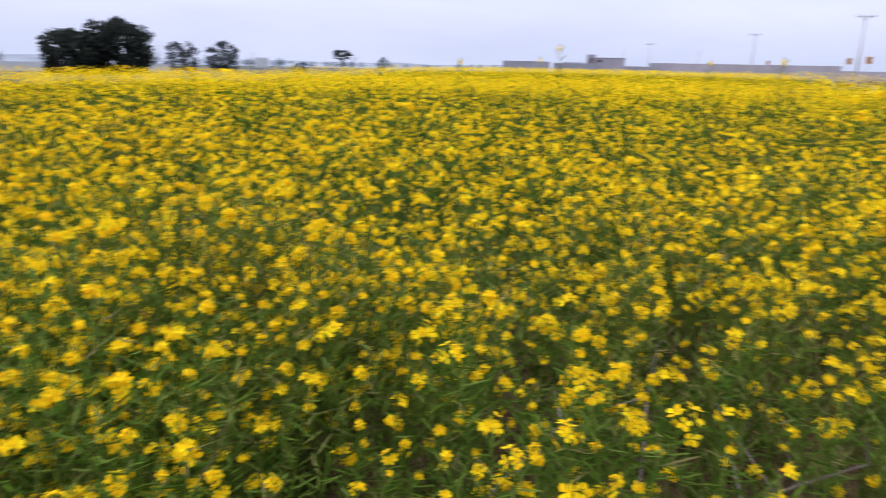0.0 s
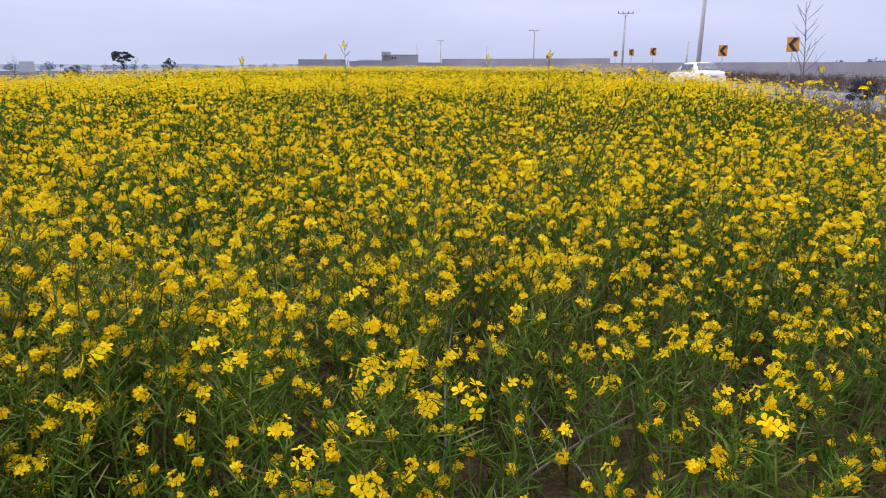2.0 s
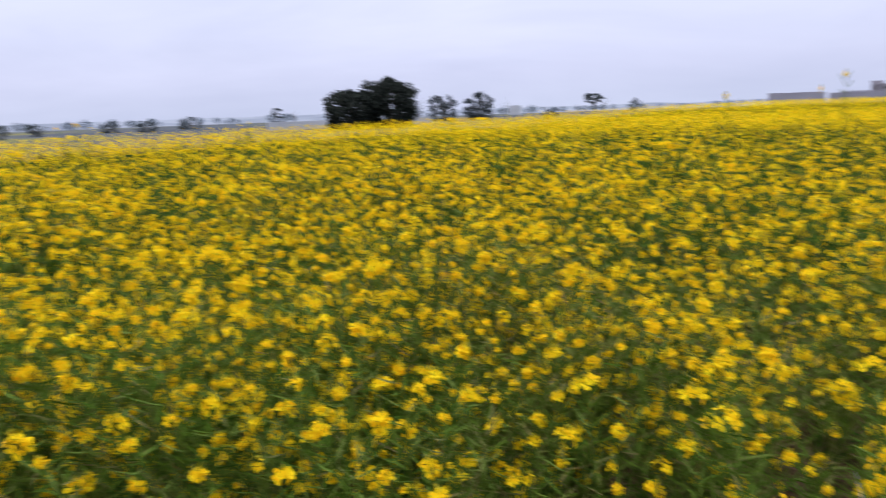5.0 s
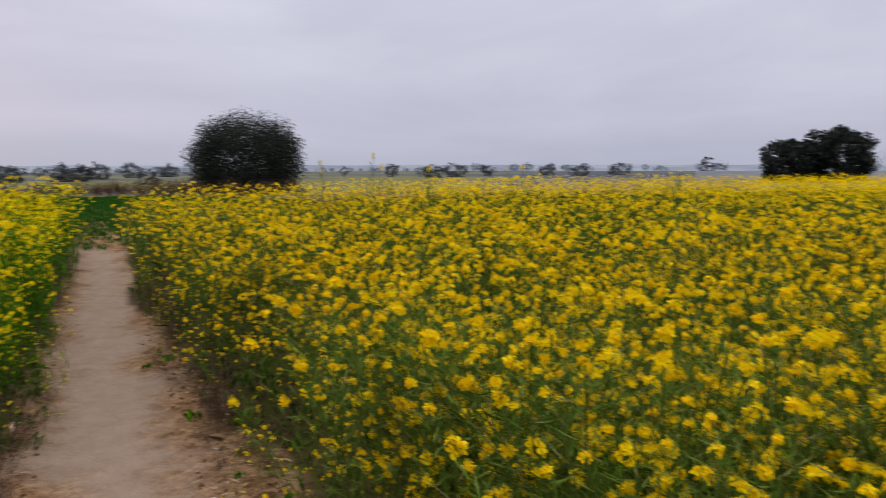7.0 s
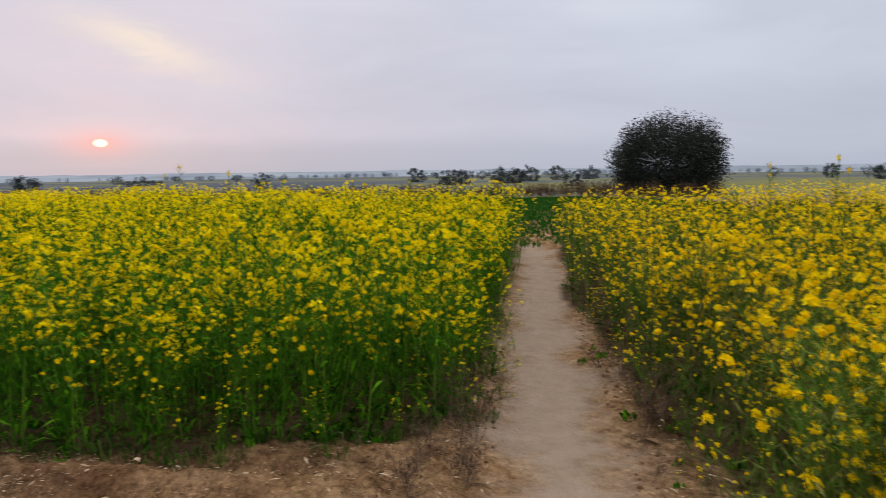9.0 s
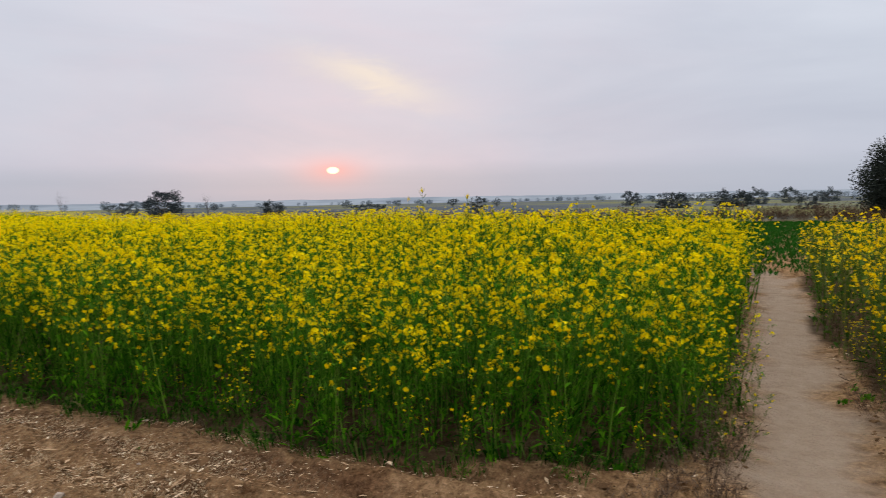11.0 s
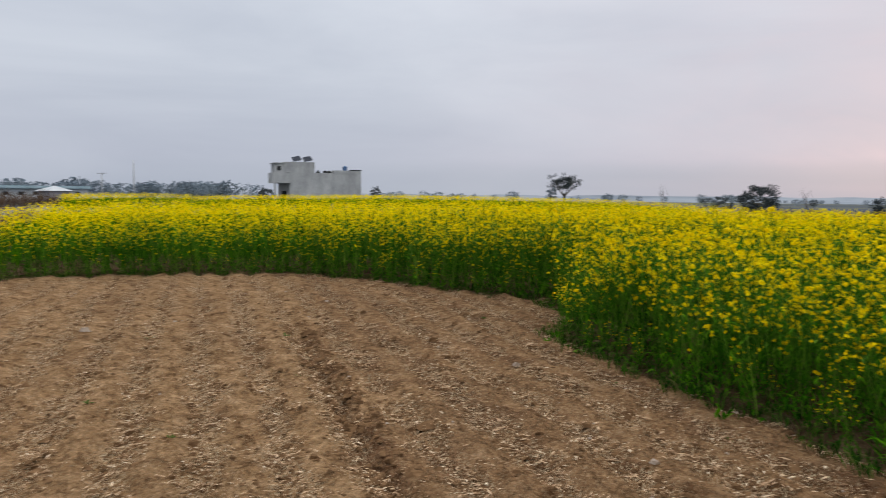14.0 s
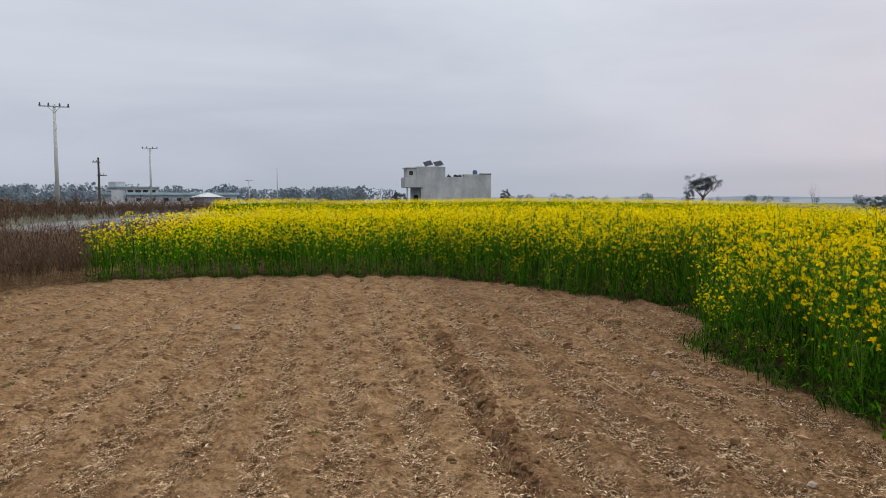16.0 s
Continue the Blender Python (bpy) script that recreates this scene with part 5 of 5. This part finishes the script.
# ------------------------------------------------------------------ the unfinished cement house
def cement_house():
    d = 150.0
    x0, y0 = at(-113.85, d)
    x1, y1 = at(-119.2, d + 3)
    ob = thing("unfinished_house", "two-storey bare grey cement house with solar panels", "house")
    L = math.hypot(x1 - x0, y1 - y0)
    yaw = math.degrees(math.atan2(y1 - y0, x1 - x0))
    z0 = float(lie(x0, y0))
    ob.matrix_basis = pose(x0, y0, z0, 0, 0, yaw)
    # local x runs along the long wall; +y is the far side
    H1 = 5.9
    bm = boxed(0, L, 0.0, 9.0, -0.5, H1)
    box(bm, L * 0.60, L, -0.06, 9.06, H1 - 0.1, H1 + 0.55)
    part("wall", bm, CEMENT, ob)
    part("tower", boxed(-1.2, 4.8, 0.1, 6.0, H1 + 0.003, H1 + 2.1), CEMENT, ob)
    part("stair_head", boxed(-3.1, -1.2, 0.3, 5.6, H1 - 0.05, H1 + 1.75), CEMENT, ob)
    part("roof_slab", boxed(-3.4, -0.9, 0.1, 5.8, H1 + 1.753, H1 + 1.93), CEMENT, ob)
    part("balcony", boxed(-3.6, 0.0, -0.4, 6.4, H1 - 2.15, H1 - 0.05, bevel=0.03), CEMENT, ob)
    for px in (-3.3, -0.35):
        part("column", boxed(px, px + 0.32, -0.1, 0.25, -0.5, H1 - 2.15), CEMENT, ob)
    part("back_wall", boxed(-2.2, 0.0, 2.0, 2.3, -0.5, H1 - 2.15), CEMENT, ob)
    part("doorway", boxed(-1.55, -0.6, 1.97, 1.995, 0.0, 2.2), DARKOPEN, ob)
    part("window", boxed(-2.7, -1.9, 0.27, 0.297, H1 + 0.35, H1 + 1.2), DARKOPEN, ob)
    for k in range(2):
        bm = bmesh.new()
        box(bm, 0, 1.7, -1.0, 1.0, -0.03, 0.03)
        bmesh.ops.transform(bm, matrix=pose(0.6 + 2.2 * k, 1.6, H1 + 2.62, 28, -14, 0), verts=bm.verts)
        p = part("solar_panel", bm, PANELBLUE, ob, "tilted dark blue solar panel")
        fb = bmesh.new()
        for lx in (0.7, 2.0):
            rod(fb, (lx + 2.2 * k, 1.1, H1 + 2.08), (lx + 2.2 * k, 1.1, H1 + 2.45), 0.03, 0.03)
            rod(fb, (lx + 2.2 * k, 2.2, H1 + 2.08), (lx + 2.2 * k, 2.2, H1 + 2.85), 0.03, 0.03)
        part("stand", fb, STEEL, ob)
    bm = bmesh.new()
    rod(bm, (L * 0.79, 1.6, H1 + 0.45), (L * 0.79, 1.6, H1 + 1.35), 0.5, 0.5, 16)
    rod(bm, (L * 0.79, 1.6, H1 + 1.33), (L * 0.79, 1.6, H1 + 1.55), 0.45, 0.15, 16)
    part("water_tank", bm, TANKBLUE, ob, "small blue plastic water tank")
    for k, px in enumerate((0.36, 0.46, 0.52, 0.60)):
        bm = bmesh.new()
        box(bm, L * px, L * px + 0.75, 0.2, 0.9, H1 - 0.02, H1 + 0.25 + 0.16 * (k % 2))
        box(bm, L * px + 0.2, L * px + 0.5, 0.3, 0.7, H1 + 0.2, H1 + 0.5, bevel=0.04)
        part("roof_clutter", bm, DARKOPEN, ob)
    part("parapet", boxed(L * 0.83, L + 0.05, -0.12, 0.1, H1 + 0.55, H1 + 0.72), DARKOPEN, ob)


cement_house()


def pole(az, d, top, label, lean=0.0, arms=1, r=0.21, tall=None):
    x, y = at(az, d)
    z0 = float(lie(x, y))
    h = tall or 1.55 + d * math.tan(radians(top)) - z0
    ob = thing("utility_pole", label, "utility pole")
    ob.matrix_basis = pose(x, y, z0 - 0.3, 0, 0, az - 90) @ pose(0, 0, 0, 0, lean, 0)
    part("shaft", rod(bmesh.new(), (0, 0, 0), (0, 0, h + 0.3), r, r * 0.6, 10), CONCRETE, ob, smooth=True)
    for k in range(arms):
        bm = boxed(-1.25, 1.25, -0.17, -0.11, h + 0.05 - 1.5 * k, h + 0.15 - 1.5 * k)
        arm = part("cross_arm", bm, STEEL, ob, "galvanised steel cross arm")
        for s in (-1.15, -0.45, 0.45, 1.15):
            part("insulator", rod(bmesh.new(), (s, -0.14, h + 0.15 - 1.5 * k), (s, -0.14, h + 0.42 - 1.5 * k), 0.09, 0.05), PORCELAIN, ob)
        bm = bmesh.new()
        for s in (-1, 1):
            rod(bm, (s * 0.5, -0.14, h + 0.05 - 1.5 * k), (0, -0.14, h - 0.45 - 1.5 * k), 0.02, 0.02, 5)
        part("brace", bm, STEEL, ob)
    return ob


POLE = "tall grey concrete utility pole with a steel cross arm"
pole(-87.7, 76, 6.35, POLE)
pole(-93.7, 135, 3.62, POLE)
pole(-110.5 + 7.8, 210, 2.25, "far thin concrete pole without wires", arms=0, r=0.2)
pole(-100.6, 260, 1.3, POLE)
pole(55.75, 68, 0, "tall grey concrete utility pole beside the road", lean=1.3, tall=10.2)
pole(61.1, 128, 3.7, POLE, lean=0.8)
pole(67.64, 189, 2.5, POLE)
pole(74.7, 270, 1.75, POLE)
pole(71.2, 300, 1.4, "far thin concrete pole without wires", arms=0)
pole(76.5, 300, 1.5, "far thin concrete pole without wires", arms=0)
pole(56.6, 150, 1.75, "far thin concrete pole without wires", lean=2, arms=0)


def service_pole():
    x, y = at(-90.3, 130)
    z0 = float(lie(x, y))
    ob = thing("service_pole", "dark steel pole with two short brackets", "utility pole")
    ob.matrix_basis = pose(x, y, z0 - 0.3, 0, 0, 176)
    part("shaft", rod(bmesh.new(), (0, 0, 0), (0, 0, 8.5), 0.2, 0.14, 8), BARK, ob)
    for z, s in ((7.7, 1), (5.6, -1)):
        bm = boxed(-0.9 if s > 0 else -0.3, 0.3 if s > 0 else 1.2, -0.22, -0.15, z, z + 0.14)
        part("bracket", bm, BARK, ob)
        for k in (0.25, 0.65):
            part("insulator", rod(bmesh.new(), (-s * k * 1.1, -0.18, z + 0.14), (-s * k * 1.1, -0.18, z + 0.42), 0.09, 0.05), CEMENT, ob)


service_pole()


def chevron_sign(az, d, top, turn):
    """A yellow curve sign whose black arrow points to the left of its reader."""
    x, y = at(az, d)
    z0 = float(lie(x, y)) + 0.1
    ob = thing("curve_sign", "yellow road curve sign with a black chevron", "road sign", group="curve signs along the road")
    ztop = 1.55 + d * math.tan(radians(top)) - z0
    ob.matrix_basis = pose(x, y, z0, 0, 0, az - 90 + turn)
    part("post", rod(bmesh.new(), (0, 0.03, -0.2), (0, 0.03, ztop - 0.1), 0.035, 0.035), STEEL, ob, smooth=True)
    plate = part("plate", boxed(-0.29, 0.29, -0.015, 0.0, ztop - 0.74, ztop, bevel=0.004), SIGNYELLOW, ob)
    bm = bmesh.new()
    zc = ztop - 0.37
    pts = [(-0.23, 0), (0.02, 0.32), (0.25, 0.32), (0.0, 0), (0.25, -0.32), (0.02, -0.32)]
    for ids in ((0, 1, 2, 3), (0, 3, 4, 5)):
        front = [bm.verts.new((pts[i][0], -0.021, zc + pts[i][1])) for i in ids]
        back = [bm.verts.new((pts[i][0], -0.0155, zc + pts[i][1])) for i in ids]
        bm.faces.new(front)
        bm.faces.new(back[::-1])
        for k in range(4):
            bm.faces.new((front[k], front[(k + 1) % 4], back[(k + 1) % 4], back[k]))
    bmesh.ops.recalc_face_normals(bm, faces=bm.faces)
    ch = part("chevron", bm, SIGNBLACK, plate, "black arrow pointing aside")


chevron_sign(49.6, 43, 1.85, 8)
chevron_sign(54.1, 55, 1.35, 6)
chevron_sign(58.9, 76, 1.2, 10)
chevron_sign(60.45, 92, 1.1, 14)
chevron_sign(61.6, 104, 0.98, 18)
chevron_sign(66.6, 150, 0.72, 30)


def low_block(name, label, a0, a1, d0, d1, top, mat, category="building", depth=6.0, base=-1.0, extra=()):
    x0, y0 = at(a0, d0)
    x1, y1 = at(a1, d1)
    L = math.hypot(x1 - x0, y1 - y0)
    z0 = float(lie(x0, y0))
    ob = thing(name, label, category)
    ob.matrix_basis = pose(x0, y0, z0, 0, 0, math.degrees(math.atan2(y1 - y0, x1 - x0)))
    h = 1.55 + 0.5 * (d0 + d1) * math.tan(radians(top)) - z0
    # seen from the walk, the depth lies on the far side
    s = -1 if (x1 - x0) * (-y0) - (y1 - y0) * (-x0) > 0 else 1
    ya, yb = (0, depth) if s > 0 else (-depth, 0)
    part("wall", boxed(0, L, ya, yb, base, h, bevel=0.02), mat, ob)
    return ob, L, h, ya, yb, s


low_block("compound_wall", "long low grey boundary wall beyond the mustard", 85.42, 81.9, 200, 203, 0.33, GREYWALL, "wall", 0.3)
ob, L, h, ya, yb, s = low_block("compound_wall", "grey boundary wall with a battlemented top", 81.6, 78.3, 200, 205, 0.22, GREYWALL, "wall", 0.3)
for k in range(14):
    part("merlon", boxed(L * 0.2 + k * 0.62, L * 0.2 + k * 0.62 + 0.34, ya, yb, h + 0.002, h + 0.35), GREYWALL, ob)
ob, L, h, ya, yb, s = low_block("flat_roofed_house", "low flat-roofed grey house behind the wall", 79.1, 76.4, 206, 206, 0.66, GREYWALL)
part("stair_head", boxed(-0.3, 2.1, ya, yb, -0.5, h + 0.9), GREYWALL, ob)
part("roof_edge", boxed(2.0, L + 0.1, ya - 0.1, yb + 0.1, h + 0.003, h + 0.15), GREYWALL, ob)
for k in range(2):
    part("window", boxed(2.4 + 0.8 * k, 2.9 + 0.8 * k, (ya if s > 0 else yb) - 0.03, (ya if s > 0 else yb) + 0.03, h - 1.1, h - 0.5), DARKOPEN, ob)
low_block("compound_wall", "low grey boundary wall beyond the mustard", 76.4, 74.6, 205, 208, 0.12, GREYWALL, "wall", 0.3)
low_block("compound_wall", "long grey boundary wall running behind the poles", 74.6, 62.0, 215, 190, 0.42, GREYWALL, "wall", 0.3)
low_block("compound_wall", "long grey boundary wall across the road", 62.0, 40.0, 185, 110, 0.16, GREYWALL, "wall", 0.3)
low_block("farm_shed", "small pale farm building far off", 104.0, 103.1, 260, 260, 0.12, WHITEWASH)
low_block("white_wall", "long low whitish wall beyond the mustard", 122.5, 110.0, 88, 92, -0.5, WHITEWASH, "wall", 0.25)
ob, L, h, ya, yb, s = low_block("white_house", "long whitewashed building with a faded sheet roof", -91.2, -99.7, 200, 215, 0.15, WHITEWASH, depth=8)
part("roof", boxed(-0.6, L + 0.4, ya - 0.8, yb + 0.8, h + 0.003, h + 0.75, bevel=0.15), ROOFBLUE, ob)
for k in range(9):
    cx = L * (0.06 + 0.105 * k)
    fy = ya if s > 0 else yb
    part("window", boxed(cx, cx + 1.3, fy - 0.04, fy + 0.04, h - 1.9, h - 0.7), DARKOPEN, ob)
ob, L, h, ya, yb, s = low_block("white_house", "two-storey pale block with a band of windows", -91.45, -94.2, 222, 226, 0.72, WHITEWASH, depth=8)
fy = ya if s > 0 else yb
part("roof_slab", boxed(-0.5, L + 0.5, ya - 0.6, yb + 0.6, h + 0.003, h + 0.25), ROOFBLUE, ob)
for k in range(5):
    part("window", boxed(0.7 + k * 2.1, 2.2 + k * 2.1, fy - 0.05, fy + 0.05, h - 1.7, h - 0.7), DARKOPEN, ob)
part("roof_room", boxed(0.0, 2.6, ya + 1, yb - 1, h + 0.2, h + 1.6), WHITEWASH, ob)
low_block("white_water_block", "white square water tank block beside the building", -91.05, -91.95, 196, 196, 0.52, WHITEWASH, depth=3)
low_block("white_wall", "whitewashed compound wall beside the road", -89.0, -97.6, 170, 190, -0.28, WHITEWASH, "wall", 0.3)
ob, L, h, ya, yb, s = low_block("kiosk", "small kiosk with a pale hipped roof", -97.3, -98.6, 175, 178, 0.02, GREYWALL, depth=3.6)
bm = bmesh.new()
ring = [bm.verts.new(c) for c in ((-0.5, ya - 0.5, h + 0.003), (L + 0.5, ya - 0.5, h + 0.003), (L + 0.5, yb + 0.5, h + 0.003), (-0.5, yb + 0.5, h + 0.003))]
apex = bm.verts.new((L / 2, (ya + yb) / 2, h + 1.1))
for k in range(4):
    bm.faces.new((ring[k], ring[(k + 1) % 4], apex))
bm.faces.new(ring[::-1])
bmesh.ops.recalc_face_normals(bm, faces=bm.faces)
part("roof", bm, WHITEWASH, ob)


# ------------------------------------------------------------------ the white car on the road
def car():
    x, y = at(55.8, 44.5)
    z0 = float(lie(x, y)) + 0.32
    ob = thing("car", "white saloon car with red tail lamps on the road", "car")
    ob.matrix_basis = pose(x, y, z0 - 0.12, 0, 0, 84) @ Matrix.Scale(0.95, 4)
    # local x ahead, length 4.3, width 1.66

    def loft(sections, bevel=0.0):
        bm = bmesh.new()
        rings = []
        for sx, prof in sections:
            rings.append([bm.verts.new((sx, py, pz)) for py, pz in prof])
        for a, b in zip(rings, rings[1:]):
            n = len(a)
            for k in range(n):
                bm.faces.new((a[k], a[(k + 1) % n], b[(k + 1) % n], b[k]))
        bm.faces.new(rings[0][::-1])
        bm.faces.new(rings[-1])
        bmesh.ops.recalc_face_normals(bm, faces=bm.faces)
        return bm

    def hull(w, z0_, z1):
        h = z1 - z0_
        return [(-w, z0_ + 0.08), (-w * 1.02, z0_ + h * 0.5), (-w * 0.96, z1 - 0.08), (-w * 0.86, z1), (w * 0.86, z1), (w * 0.96, z1 - 0.08), (w * 1.02, z0_ + h * 0.5), (w, z0_ + 0.08), (w * 0.9, z0_), (-w * 0.9, z0_)]

    part("body", loft([(-2.12, hull(0.70, 0.32, 0.80)), (-2.02, hull(0.80, 0.24, 0.93)), (-1.5, hull(0.83, 0.2, 0.97)), (0.9, hull(0.83, 0.2, 0.95)), (1.7, hull(0.81, 0.2, 0.85)), (2.08, hull(0.72, 0.26, 0.70)), (2.16, hull(0.62, 0.32, 0.6))]), PAINT, ob, smooth=True)

    def cab(w0, w1, z0_, z1):
        return [(-w0, z0_), (-w1, z1 - 0.05), (-w1 * 0.9, z1), (w1 * 0.9, z1), (w1, z1 - 0.05), (w0, z0_)]

    part("cabin", loft([(-1.52, cab(0.76, 0.72, 0.9, 0.98)), (-0.95, cab(0.77, 0.60, 0.9, 1.41)), (-0.3, cab(0.78, 0.60, 0.9, 1.45)), (0.35, cab(0.78, 0.60, 0.9, 1.41)), (1.15, cab(0.76, 0.70, 0.9, 0.96))]), PAINT, ob, smooth=True)
    bm = bmesh.new()
    vs = [bm.verts.new(c) for c in ((-1.50, -0.63, 1.03), (-1.50, 0.63, 1.03), (-1.02, 0.53, 1.385), (-1.02, -0.53, 1.385))]
    bm.faces.new(vs)
    ext = bmesh.ops.extrude_face_region(bm, geom=bm.faces[:])
    bmesh.ops.translate(bm, vec=(0.03, 0, -0.03), verts=[g for g in ext["geom"] if isinstance(g, bmesh.types.BMVert)])
    bmesh.ops.translate(bm, vec=(-0.02, 0, 0.02), verts=bm.verts)
    bmesh.ops.recalc_face_normals(bm, faces=bm.faces)
    part("rear_window", bm, GLASS, ob, "sloping dark rear window")
    for s in (-1, 1):
        for xa, xb in ((-0.85, -0.25), (-0.18, 0.42)):
            bm = bmesh.new()
            pts = [(xa, 0.775, 1.0), (xb, 0.775, 1.0), (xb, 0.645, 1.34), (xa, 0.645, 1.34)]
            f = [bm.verts.new((a, s * b, c)) for a, b, c in pts]
            g2 = [bm.verts.new((a, s * (b - 0.05), c)) for a, b, c in pts]
            bm.faces.new(f)
            bm.faces.new(g2[::-1])
            for k in range(4):
                bm.faces.new((f[k], f[(k + 1) % 4], g2[(k + 1) % 4], g2[k]))
            bmesh.ops.recalc_face_normals(bm, faces=bm.faces)
            part("side_window", bm, GLASS, ob)
        part("tail_lamp", boxed(-2.10, -1.98, s * 0.66 - 0.13, s * 0.66 + 0.13, 0.66, 0.86, bevel=0.03), TAIL, ob, "red tail lamp")
        for wx in (-1.3, 1.3):
            bm = rod(bmesh.new(), (wx, s * 0.64, 0.30), (wx, s * 0.84, 0.30), 0.30, 0.30, 20)
            wheel = part("wheel", bm, TYRE, ob)
            part("rim", rod(bmesh.new(), (wx, s * 0.835, 0.30), (wx, s * 0.852, 0.30), 0.19, 0.17, 16), STEEL, wheel)
    part("bumper", boxed(-2.2, -2.05, -0.74, 0.74, 0.34, 0.56, bevel=0.05), PAINT, ob)
    part("number_plate", boxed(-2.155, -2.105, -0.25, 0.25, 0.6, 0.72, bevel=0.005), STEEL, ob)


car()
